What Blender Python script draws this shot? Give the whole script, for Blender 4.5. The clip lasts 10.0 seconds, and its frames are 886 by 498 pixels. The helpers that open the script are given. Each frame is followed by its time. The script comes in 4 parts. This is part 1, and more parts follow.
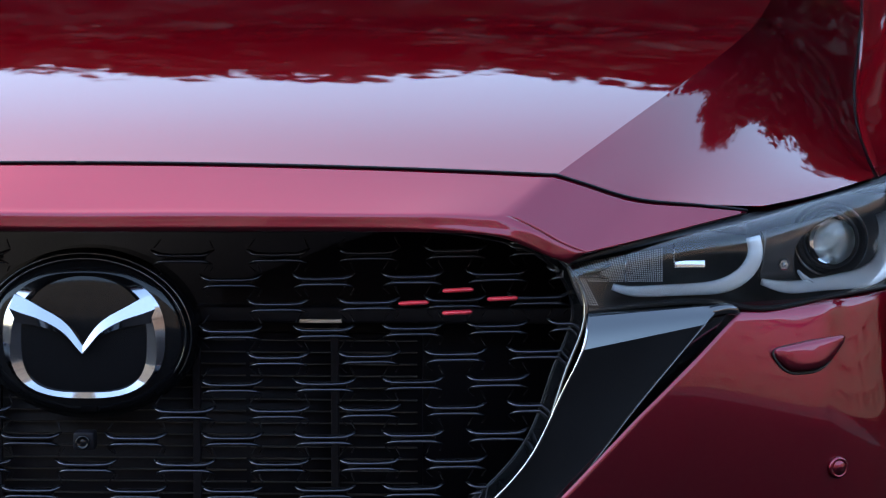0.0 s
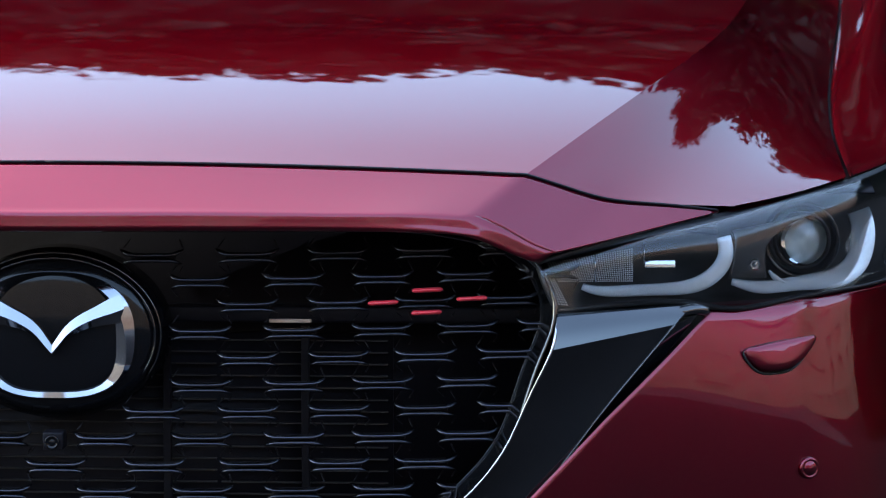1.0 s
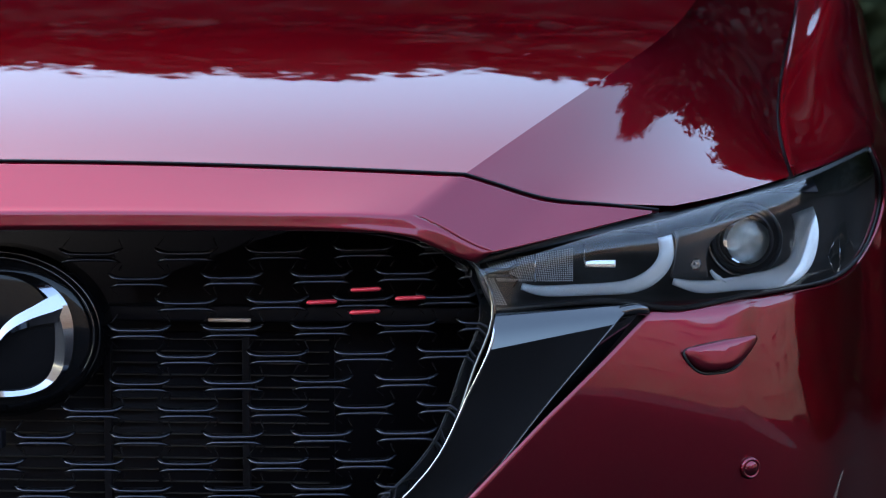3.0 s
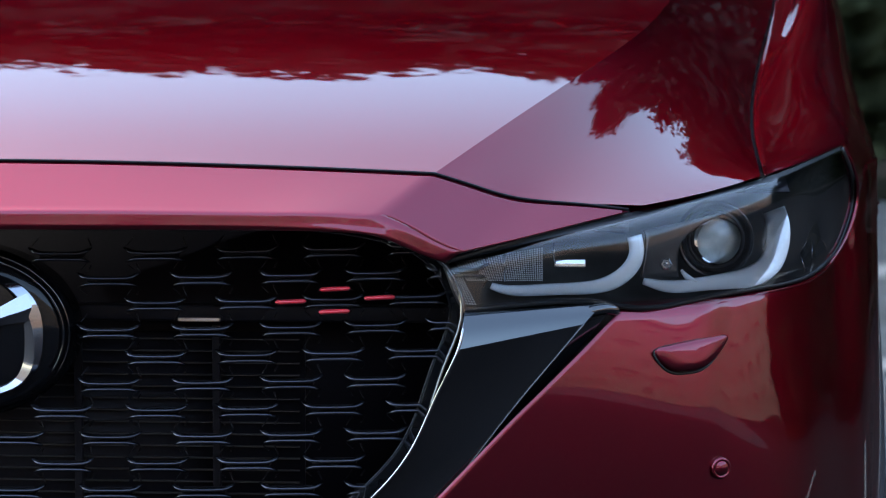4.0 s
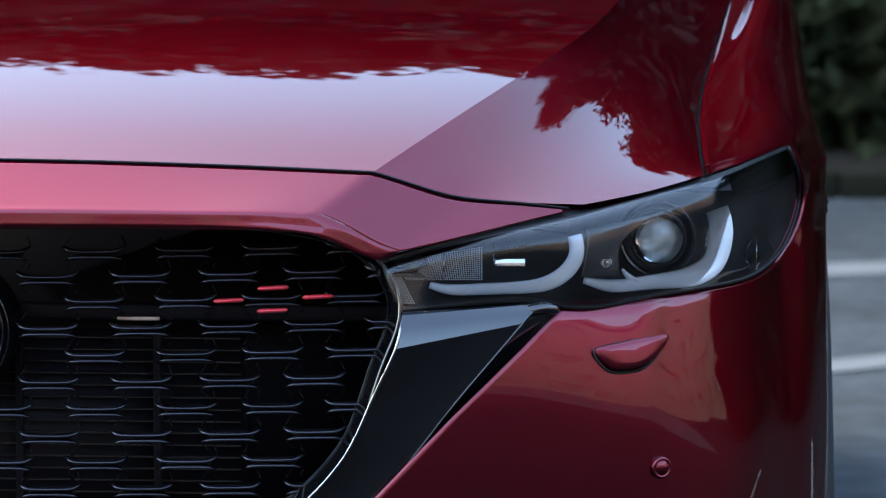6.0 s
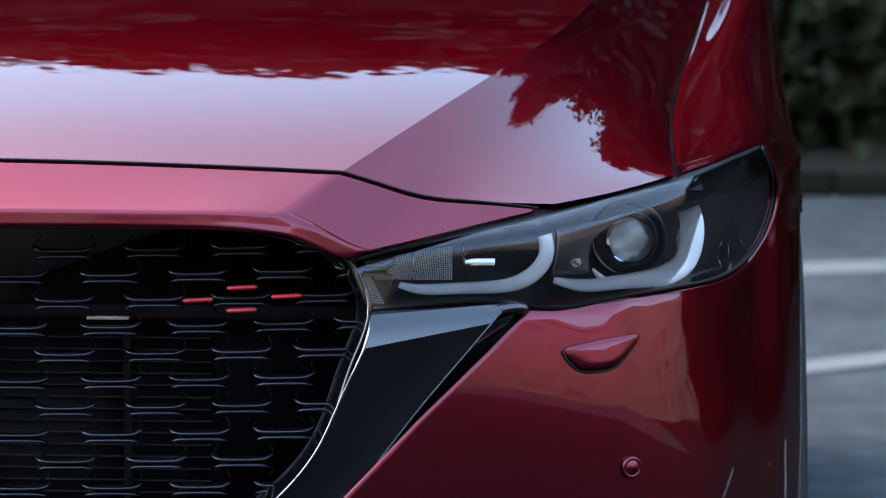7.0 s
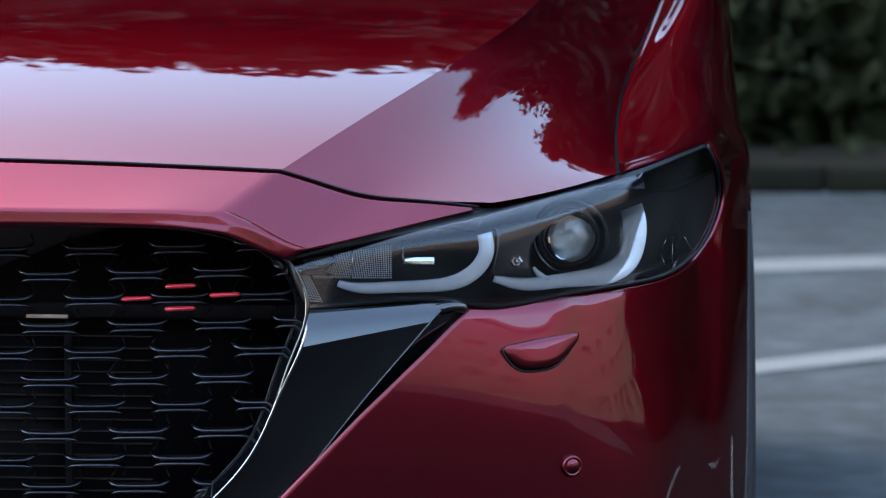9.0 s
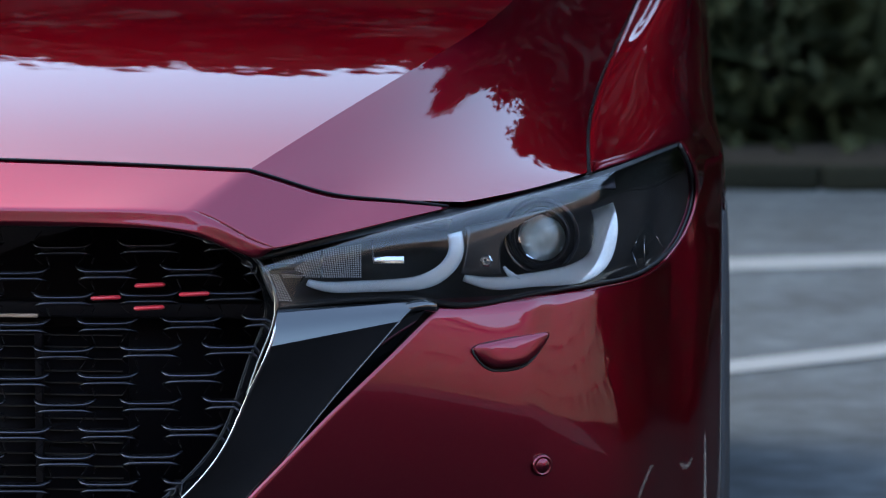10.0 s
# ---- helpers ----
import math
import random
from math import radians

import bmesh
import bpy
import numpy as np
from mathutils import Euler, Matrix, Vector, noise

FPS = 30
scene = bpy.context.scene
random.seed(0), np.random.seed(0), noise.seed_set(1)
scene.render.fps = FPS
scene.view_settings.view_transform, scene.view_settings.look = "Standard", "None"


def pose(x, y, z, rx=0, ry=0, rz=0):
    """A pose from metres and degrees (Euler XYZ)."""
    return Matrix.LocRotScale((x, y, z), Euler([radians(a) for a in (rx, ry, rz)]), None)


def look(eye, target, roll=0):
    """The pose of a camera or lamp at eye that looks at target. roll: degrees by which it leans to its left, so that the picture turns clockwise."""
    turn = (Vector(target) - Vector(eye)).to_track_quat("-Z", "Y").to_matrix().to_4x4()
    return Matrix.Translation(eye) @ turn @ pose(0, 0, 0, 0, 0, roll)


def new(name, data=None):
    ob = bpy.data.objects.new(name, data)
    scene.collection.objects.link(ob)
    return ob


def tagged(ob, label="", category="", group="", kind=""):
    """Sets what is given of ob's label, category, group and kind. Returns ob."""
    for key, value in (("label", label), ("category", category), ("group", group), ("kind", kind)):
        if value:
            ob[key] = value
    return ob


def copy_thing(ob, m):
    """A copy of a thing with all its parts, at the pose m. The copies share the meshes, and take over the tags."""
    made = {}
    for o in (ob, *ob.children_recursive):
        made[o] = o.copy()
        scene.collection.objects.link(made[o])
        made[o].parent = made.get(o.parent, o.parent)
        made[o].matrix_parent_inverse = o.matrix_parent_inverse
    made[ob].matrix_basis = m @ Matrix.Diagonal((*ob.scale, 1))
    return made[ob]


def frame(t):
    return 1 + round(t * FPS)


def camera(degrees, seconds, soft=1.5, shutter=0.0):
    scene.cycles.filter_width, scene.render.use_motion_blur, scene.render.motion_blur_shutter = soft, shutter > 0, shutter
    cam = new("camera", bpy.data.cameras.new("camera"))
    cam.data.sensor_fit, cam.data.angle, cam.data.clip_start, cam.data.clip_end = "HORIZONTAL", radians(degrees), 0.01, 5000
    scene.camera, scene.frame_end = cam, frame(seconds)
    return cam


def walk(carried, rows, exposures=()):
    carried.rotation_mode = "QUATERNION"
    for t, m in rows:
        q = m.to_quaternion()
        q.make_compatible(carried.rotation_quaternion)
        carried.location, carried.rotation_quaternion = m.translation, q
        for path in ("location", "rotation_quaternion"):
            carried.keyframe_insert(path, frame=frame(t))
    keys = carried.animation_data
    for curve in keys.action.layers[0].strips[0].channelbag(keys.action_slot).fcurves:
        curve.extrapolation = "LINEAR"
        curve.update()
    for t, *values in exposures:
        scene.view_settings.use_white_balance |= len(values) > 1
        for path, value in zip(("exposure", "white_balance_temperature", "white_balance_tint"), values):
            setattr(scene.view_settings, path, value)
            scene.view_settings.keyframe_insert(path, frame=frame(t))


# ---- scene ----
EXPO = 2.98
cam = camera(15.66, 10.0, soft=1.1)
cam.data.dof.use_dof = True
cam.data.dof.focus_distance = 3.3
cam.data.dof.aperture_fstop = 9.0
# seconds, x, y, z, pitch, roll, yaw
PATH = [
    (0, 0.5729, -3.2067, 1.2253, -5.762, -0.116, 3.627),
    (1, 0.6083, -3.2001, 1.2261, -5.788, -0.087, 3.718),
    (2, 0.6435, -3.1939, 1.227, -5.817, -0.061, 3.805),
    (2.5, 0.661, -3.191, 1.2276, -5.832, -0.048, 3.846),
    (3, 0.6784, -3.1882, 1.2281, -5.848, -0.035, 3.887),
    (4, 0.7131, -3.1829, 1.2293, -5.882, -0.011, 3.963),
    (5, 0.7475, -3.1781, 1.2307, -5.918, 0.011, 4.035),
    (6, 0.7817, -3.1737, 1.2322, -5.957, 0.032, 4.102),
    (7, 0.8157, -3.1697, 1.2339, -5.998, 0.052, 4.165),
    (8, 0.8494, -3.1661, 1.2356, -6.042, 0.071, 4.222),
    (9, 0.8828, -3.163, 1.2376, -6.088, 0.088, 4.275),
    (10, 0.916, -3.1604, 1.2396, -6.136, 0.103, 4.322),
]
walk(cam, [(t, pose(x, y, z, 90 + pitch, 0, yaw) @ pose(0, 0, 0, 0, 0, roll)) for t, x, y, z, pitch, roll, yaw in PATH],
     [(0.0, EXPO, 6900, 6), (10.0, EXPO, 6900, 6)])

# ---------------------------------------------------------------- light
SUN_UP, SUN_ROUND = radians(50), radians(-72)
world = bpy.data.worlds.new("world")
scene.world = world
world.use_nodes = True
sky = world.node_tree.nodes.new("ShaderNodeTexSky")
sky.sky_type, sky.sun_disc = "NISHITA", False
sky.sun_elevation, sky.sun_rotation = SUN_UP, SUN_ROUND
sky.air_density, sky.dust_density = 1.0, 1.1
backing = world.node_tree.nodes["Background"]
world.node_tree.links.new(sky.outputs[0], backing.inputs[0])
backing.inputs[1].default_value = 0.15
sun = new("sun", bpy.data.lights.new("sun", "SUN"))
sun.data.energy, sun.data.angle, sun.data.color = 0.15, radians(35), (1.0, 0.96, 0.92)
sun_way = Vector((math.sin(SUN_ROUND) * math.cos(SUN_UP), math.cos(SUN_ROUND) * math.cos(SUN_UP), math.sin(SUN_UP)))
sun.matrix_world = look(sun_way * 60, (0, 0, 0))


# ---------------------------------------------------------------- materials
def surface(name, colour, rough=0.5, metal=0.0, coat=0.0, fine=0.0, fine_scale=300.0, broad=0.0, broad_scale=6.0,
            bump=0.0, bump_scale=400.0, coat_rough=0.02, by_piece=0.0, rough_vary=0.0):
    """A node material: colour that varies at two scales, roughness and fine relief."""
    m = bpy.data.materials.new(name)
    m.use_nodes = True
    nodes, links = m.node_tree.nodes, m.node_tree.links
    b = nodes["Principled BSDF"]
    b.inputs["Base Color"].default_value = (*colour, 1)
    b.inputs["Roughness"].default_value, b.inputs["Metallic"].default_value = rough, metal
    b.inputs["Coat Weight"].default_value, b.inputs["Coat Roughness"].default_value = coat, coat_rough
    place = nodes.new("ShaderNodeTexCoord").outputs["Object"]

    def grain(scale, detail=4):
        n = nodes.new("ShaderNodeTexNoise")
        n.inputs["Scale"].default_value, n.inputs["Detail"].default_value = scale, detail
        links.new(place, n.inputs["Vector"])
        return n.outputs["Fac"]

    def stretch(value, low, high):
        n = nodes.new("ShaderNodeMapRange")
        n.inputs["From Min"].default_value, n.inputs["From Max"].default_value = 0.25, 0.75
        n.inputs["To Min"].default_value, n.inputs["To Max"].default_value = low, high
        links.new(value, n.inputs["Value"])
        return n.outputs["Result"]

    factor = None
    sources = []
    if fine:
        sources.append(stretch(grain(fine_scale), 1 - fine, 1 + fine))
    if broad:
        sources.append(stretch(grain(broad_scale), 1 - broad, 1 + broad))
    if by_piece:
        piece = nodes.new("ShaderNodeObjectInfo").outputs["Random"]
        sources.append(stretch(piece, 1 - by_piece, 1 + by_piece))
    for value in sources:
        if factor is None:
            factor = value
        else:
            times = nodes.new("ShaderNodeMath")
            times.operation = "MULTIPLY"
            links.new(factor, times.inputs[0]), links.new(value, times.inputs[1])
            factor = times.outputs[0]
    if factor is not None:
        tint = nodes.new("ShaderNodeVectorMath")
        tint.operation = "SCALE"
        tint.inputs[0].default_value = colour
        links.new(factor, tint.inputs["Scale"])
        links.new(tint.outputs[0], b.inputs["Base Color"])
    if rough_vary:
        links.new(stretch(grain(broad_scale * 3), rough * (1 - rough_vary), rough * (1 + rough_vary)), b.inputs["Roughness"])
    if bump:
        relief = nodes.new("ShaderNodeBump")
        relief.inputs["Strength"].default_value, relief.inputs["Distance"].default_value = bump, 0.002
        links.new(grain(bump_scale), relief.inputs["Height"])
        links.new(relief.outputs[0], b.inputs["Normal"])
    return m


def clear_cover(name, tint, ior=1.55):
    """A thin clear plastic or glass pane: passes light, mirrors by Fresnel."""
    m = bpy.data.materials.new(name)
    m.use_nodes = True
    nodes, links = m.node_tree.nodes, m.node_tree.links
    nodes.remove(nodes["Principled BSDF"])
    through_it, gloss = nodes.new("ShaderNodeBsdfTransparent"), nodes.new("ShaderNodeBsdfGlossy")
    through_it.inputs["Color"].default_value = (*tint, 1)
    gloss.inputs["Roughness"].default_value = 0.015
    gloss.inputs["Color"].default_value = (1, 1, 1, 1)
    rim, blend = nodes.new("ShaderNodeFresnel"), nodes.new("ShaderNodeMixShader")
    rim.inputs["IOR"].default_value = ior
    links.new(rim.outputs[0], blend.inputs[0])
    links.new(through_it.outputs[0], blend.inputs[1]), links.new(gloss.outputs[0], blend.inputs[2])
    links.new(blend.outputs[0], nodes["Material Output"].inputs["Surface"])
    return m


PAINT = surface("red_metallic_paint", (0.182, 0.0062, 0.0220), 0.35, 1.0, 1.0, fine=0.10, fine_scale=1800, broad=0.05, broad_scale=3)
PAINT.node_tree.nodes["Principled BSDF"].inputs["Coat IOR"].default_value = 1.53
PAINT.node_tree.nodes["Principled BSDF"].inputs["Specular Tint"].default_value = (0.15, 0.012, 0.034, 1)
GLOSS_BLACK = surface("gloss_black_plastic", (0.004, 0.0045, 0.0055), 0.09, 0, 1.0, broad=0.25, broad_scale=14, rough_vary=0.25)
GLOSS_BLACK.node_tree.nodes["Principled BSDF"].inputs["Coat IOR"].default_value = 1.62
BADGE_BLACK = surface("badge_plate", (0.005, 0.005, 0.006), 0.10, 0, 0.0, broad=0.2, broad_scale=20)
BADGE_BLACK.node_tree.nodes["Principled BSDF"].inputs["Specular IOR Level"].default_value = 0.28
SATIN_BLACK = surface("satin_black_plastic", (0.007, 0.007, 0.008), 0.45, fine=0.2, broad=0.2, bump=0.1, bump_scale=900)
DEEP_BLACK = surface("matt_black_plastic", (0.0062, 0.0054, 0.0078), 0.55, fine=0.2, broad=0.2)
DEEP_BLACK.node_tree.nodes["Principled BSDF"].inputs["Specular IOR Level"].default_value = 0.16
SMOKED_CHROME = surface("smoked_chrome", (0.036, 0.038, 0.047), 0.24, 0.85, 0.2, by_piece=0.2, rough_vary=0.3)
RUBBER = surface("black_rubber", (0.014, 0.014, 0.015), 0.75, fine=0.2, broad=0.25, bump=0.3, bump_scale=500)
CHROME = surface("chrome", (0.33, 0.34, 0.37), 0.09, 1.0, broad=0.04, broad_scale=20, rough_vary=0.3)
SATIN_CHROME = surface("satin_chrome", (0.62, 0.64, 0.68), 0.22, 1.0, broad=0.06, broad_scale=20)
ACCENT_RED = surface("red_accent_plastic", (0.55, 0.02, 0.035), 0.3, 0, 0.6, fine=0.08, broad=0.06, broad_scale=30)
GUIDE_WHITE = surface("light_guide_acrylic", (0.62, 0.67, 0.69), 0.25, 0, 0.6, fine=0.05, broad=0.05, broad_scale=30)
REFLECTOR = surface("lamp_reflector_metal", (0.62, 0.63, 0.65), 0.12, 1.0, broad=0.08, broad_scale=40)
DARK_BEZEL = surface("lamp_bezel_dark", (0.026, 0.027, 0.027), 0.5, 0.0, 0.0, broad=0.3, broad_scale=25)
RADIATOR = surface("radiator_metal", (0.030, 0.026, 0.023), 0.6, 0.3, fine=0.2, broad=0.3, broad_scale=8)
TAB = surface("pale_tab", (0.42, 0.30, 0.23), 0.4, 0.2, broad=0.15, broad_scale=40)
LENS_COVER = clear_cover("lamp_cover_clear", (0.93, 0.95, 0.97), 1.62)
GLASS = surface("tinted_glass", (0.006, 0.008, 0.009), 0.02, 0, 1.0, broad=0.2, broad_scale=2)
ALLOY = surface("dark_alloy", (0.10, 0.10, 0.11), 0.3, 0.9, broad=0.1)
ASPHALT = surface("asphalt", (0.034, 0.043, 0.046), 0.9, fine=0.55, fine_scale=9, broad=0.5, broad_scale=1.9, bump=0.5, bump_scale=60)
# near-black, so that ground out of view mirrors dark in the bodywork
DARK_GROUND = surface("dark_asphalt", (0.009, 0.009, 0.010), 0.9, fine=0.4, fine_scale=20, broad=0.3, broad_scale=1.2, bump=0.4, bump_scale=70)
LINE_PAINT = surface("road_line_paint", (0.165, 0.175, 0.17), 0.7, fine=0.12, fine_scale=60, broad=0.12, broad_scale=3)
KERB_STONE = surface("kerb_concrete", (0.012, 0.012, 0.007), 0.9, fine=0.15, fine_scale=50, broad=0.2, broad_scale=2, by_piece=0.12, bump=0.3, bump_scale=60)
SOIL = surface("verge_soil", (0.022, 0.018, 0.013), 0.9, fine=0.3, fine_scale=20, broad=0.3, broad_scale=1.2, bump=0.6, bump_scale=25)
LEAF = surface("tree_leaves", (0.019, 0.025, 0.021), 0.75, fine=0.15, fine_scale=2.5, broad=0.2, broad_scale=0.6)
HEDGE_LEAF = surface("hedge_leaves", (0.019, 0.023, 0.009), 0.8, fine=0.3, fine_scale=3.0, broad=0.35, broad_scale=0.7)
for m in (LEAF, HEDGE_LEAF, KERB_STONE, SOIL, DARK_BEZEL, DARK_GROUND):
    m.node_tree.nodes["Principled BSDF"].inputs["Specular IOR Level"].default_value = 0.12
BARK = surface("bark", (0.035, 0.029, 0.022), 0.85, fine=0.3, fine_scale=25, broad=0.2, broad_scale=3, bump=0.8, bump_scale=20)
# wall colour raised to stand for sunlight on the front building
BRIGHTENED_WALL = surface("pale_facade_render", (0.50, 0.35, 0.25), 0.85, fine=0.08, fine_scale=8, broad=0.15, broad_scale=0.5)
STONE_WALL = surface("facade_render", (0.30, 0.20, 0.15), 0.85, fine=0.08, fine_scale=8, broad=0.15, broad_scale=0.5)
WINDOW_DARK = surface("window_glass", (0.245, 0.163, 0.122), 0.4, 0, 0.0, broad=0.2, broad_scale=1)


# ---------------------------------------------------------------- mesh helpers
def natural(knots, values, at):
    """Natural cubic spline through values at knots, sampled at at."""
    knots, values = np.asarray(knots, float), np.asarray(values, float)
    n = len(knots)
    if n == 2:
        f = ((at - knots[0]) / (knots[1] - knots[0]))[:, None]
        return values[0] * (1 - f) + values[1] * f
    h = np.diff(knots)
    a, r = np.eye(n), np.zeros(values.shape)
    for i in range(1, n - 1):
        a[i, i - 1], a[i, i], a[i, i + 1] = h[i - 1], 2 * (h[i - 1] + h[i]), h[i]
        r[i] = 6 * ((values[i + 1] - values[i]) / h[i] - (values[i] - values[i - 1]) / h[i - 1])
    m = np.linalg.solve(a, r)
    i = np.clip(np.searchsorted(knots, at) - 1, 0, n - 2)
    d, w = h[i][:, None], (at - knots[i])[:, None]
    u = d - w
    return (m[i] * u ** 3 + m[i + 1] * w ** 3) / (6 * d) + (values[i] / d - m[i] * d / 6) * u + (values[i + 1] / d - m[i + 1] * d / 6) * w


def spline(points, count):
    """A smooth curve through the points, as count samples evenly spaced by chord."""
    p = np.array(points, float)
    k = np.concatenate([[0], np.cumsum(np.linalg.norm(np.diff(p, axis=0), axis=1))])
    return natural(k, p, np.linspace(0, k[-1], count))


def polyline(points, count):
    """The same with straight stretches."""
    p = np.array(points, float)
    k = np.concatenate([[0], np.cumsum(np.linalg.norm(np.diff(p, axis=0), axis=1))])
    at = np.linspace(0, k[-1], count)
    return np.stack([np.interp(at, k, p[:, i]) for i in range(3)], 1)


def loft(rows, across, along):
    """A smooth surface through curves: an array of along x across points."""
    net = np.stack([spline(r, across) if len(r) != across else np.array(r, float) for r in rows])
    gaps = np.linalg.norm(np.diff(net, axis=0), axis=2).mean(1)
    k = np.concatenate([[0], np.cumsum(gaps)])
    flat = natural(k, net.reshape(len(rows), -1), np.linspace(0, k[-1], along))
    return flat.reshape(along, across, 3)


def coons(bottom, top, left, right):
    """A patch between four sampled edges that share their corners."""
    nu, nv = len(bottom), len(left)
    u, v = np.linspace(0, 1, nu)[None, :, None], np.linspace(0, 1, nv)[:, None, None]
    ruled = (1 - v) * bottom[None] + v * top[None] + (1 - u) * left[:, None] + u * right[:, None]
    corner = (1 - u) * (1 - v) * bottom[0] + u * (1 - v) * bottom[-1] + (1 - u) * v * top[0] + u * v * top[-1]
    return ruled - corner


def link(name, mesh, material, parent, label="", smooth=True):
    ob = new(name, mesh)
    mesh.materials.append(material)
    if smooth:
        mesh.shade_smooth()
    if parent:
        ob.parent = parent
    if label:
        ob["label"] = label
    return ob


def part(name, bm, material, parent, label="", smooth=True):
    """Links a bmesh as one mesh object under a thing or a part."""
    mesh = bpy.data.meshes.new(name)
    bm.to_mesh(mesh)
    bm.free()
    return link(name, mesh, material, parent, label, smooth)


def sheet_bm(net, out, both=False, bm=None):
    """Faces over an array of points, turned to face out; both: with its mirror image over x = 0."""
    bm = bm or bmesh.new()
    nv, nu = net.shape[:2]
    a = np.cross(net[nv // 2, min(nu // 2 + 1, nu - 1)] - net[nv // 2, nu // 2 - 1], net[min(nv // 2 + 1, nv - 1), nu // 2] - net[nv // 2 - 1, nu // 2])
    turn = np.dot(a, out) < 0
    for side in ((1, -1) if both else (1,)):
        v = [[bm.verts.new((side * p[0], p[1], p[2])) for p in line] for line in net]
        for j in range(nv - 1):
            for i in range(nu - 1):
                q = (v[j][i], v[j][i + 1], v[j + 1][i + 1], v[j + 1][i])
                try:
                    bm.faces.new(q[::-1] if turn == (side > 0) else q)
                except ValueError:
                    pass
    if both:
        bmesh.ops.remove_doubles(bm, verts=bm.verts, dist=0.0004)
    return bm


def sheet(name, net, out, material, parent, both=False, thick=0.003, label=""):
    ob = part(name, sheet_bm(net, out, both), material, parent, label)
    if thick:
        mod = ob.modifiers.new("thickness", "SOLIDIFY")
        mod.thickness, mod.offset = thick, -1
    return ob


def tube_bm(points, wide, high=None, sides=10, bm=None, up=(0, 0, 1), taper=None, closed=False):
    """A rounded bar swept along points; wide and high are its half sizes."""
    bm = bm or bmesh.new()
    high = high or wide
    p = [Vector(q) for q in points]
    rings = []
    n = len(p)
    for i, q in enumerate(p):
        ahead = (p[(i + 1) % n] if closed else p[min(i + 1, n - 1)]) - (p[i - 1] if closed else p[max(i - 1, 0)])
        ahead.normalize()
        side = ahead.cross(Vector(up))
        side = side.normalized() if side.length > 1e-4 else Vector((1, 0, 0))
        lift = side.cross(ahead).normalized()
        s = taper[i] if taper is not None else 1.0
        rings.append([bm.verts.new(q + side * (wide * s * math.cos(w)) + lift * (high * s * math.sin(w))) for w in [2 * math.pi * j / sides for j in range(sides)]])
    for i in range(n if closed else n - 1):
        r0, r1 = rings[i], rings[(i + 1) % n]
        for j in range(sides):
            bm.faces.new((r0[j], r0[(j + 1) % sides], r1[(j + 1) % sides], r1[j]))
    if not closed:
        bm.faces.new(rings[0][::-1]), bm.faces.new(rings[-1])
    bmesh.ops.recalc_face_normals(bm, faces=bm.faces)
    return bm


def block_bm(x0, x1, y0, y1, z0, z1, bevel=0.0, bm=None):
    bm = bm or bmesh.new()
    made = bmesh.ops.create_cube(bm, size=1)["verts"]
    for v in made:
        v.co = Vector(((x0 + x1) / 2 + v.co.x * (x1 - x0), (y0 + y1) / 2 + v.co.y * (y1 - y0), (z0 + z1) / 2 + v.co.z * (z1 - z0)))
    if bevel:
        edges = {e for v in made for e in v.link_edges}
        bmesh.ops.bevel(bm, geom=list(edges), offset=bevel, segments=2, affect="EDGES", profile=0.6)
    return bm


def lathe_bm(profile, centre, way, sides=32, bm=None):
    """Turns (radius, depth) pairs about an axis through centre; depth runs along way."""
    bm = bm or bmesh.new()
    m = Matrix.Translation(centre) @ Vector(way).to_track_quat("Z", "Y").to_matrix().to_4x4()
    rings = []
    for r, d in profile:
        if r < 1e-5:
            rings.append([bm.verts.new(m @ Vector((0, 0, d)))])
        else:
            rings.append([bm.verts.new(m @ Vector((r * math.cos(a), r * math.sin(a), d))) for a in [2 * math.pi * j / sides for j in range(sides)]])
    for r0, r1 in zip(rings, rings[1:]):
        for j in range(sides):
            k = (j + 1) % sides
            if len(r0) == 1 and len(r1) == 1:
                continue
            if len(r0) == 1:
                bm.faces.new((r0[0], r1[k], r1[j]))
            elif len(r1) == 1:
                bm.faces.new((r0[j], r0[k], r1[0]))
            else:
                bm.faces.new((r0[j], r0[k], r1[k], r1[j]))
    bmesh.ops.recalc_face_normals(bm, faces=bm.faces)
    return bm


def mirrored(ob, parent):
    """The same part on the other side of the car."""
    bm = bmesh.new()
    bm.from_mesh(ob.data)
    for v in bm.verts:
        v.co.x = -v.co.x
    bmesh.ops.reverse_faces(bm, faces=bm.faces)
    name = ob.name.split(".")[0]
    twin = part(name, bm, ob.data.materials[0], parent, ob.get("label", ""), smooth=ob.data.polygons[0].use_smooth)
    for mod in ob.modifiers:
        other = twin.modifiers.new(mod.name, mod.type)
        if mod.type == "SOLIDIFY":
            other.thickness, other.offset = mod.thickness, mod.offset
    twin.matrix_basis = Matrix.Diagonal((-1, 1, 1, 1)) @ ob.matrix_basis @ Matrix.Diagonal((-1, 1, 1, 1))
    twin.visible_shadow = ob.visible_shadow
    for child in ob.children:
        mirrored(child, twin)
    return twin


# ---------------------------------------------------------------- ground and surroundings
bm = bmesh.new()
bmesh.ops.create_grid(bm, x_segments=40, y_segments=40, size=600)
ground = tagged(part("ground", bm, ASPHALT, None), "grey worn asphalt of the parking area", "ground", kind="structure")

# unseen sheet added before the car to darken what its front reflects
front_dark_net = np.array([[(x, y, 0.004) for x in np.linspace(-60, 9.5, 50)] for y in np.linspace(-16, 3.1, 20)])
tagged(part("road", sheet_bm(front_dark_net, (0, 0, 1)), DARK_GROUND, None), "unseen dark ground sheet added before the car to darken its reflections", "road", kind="structure")

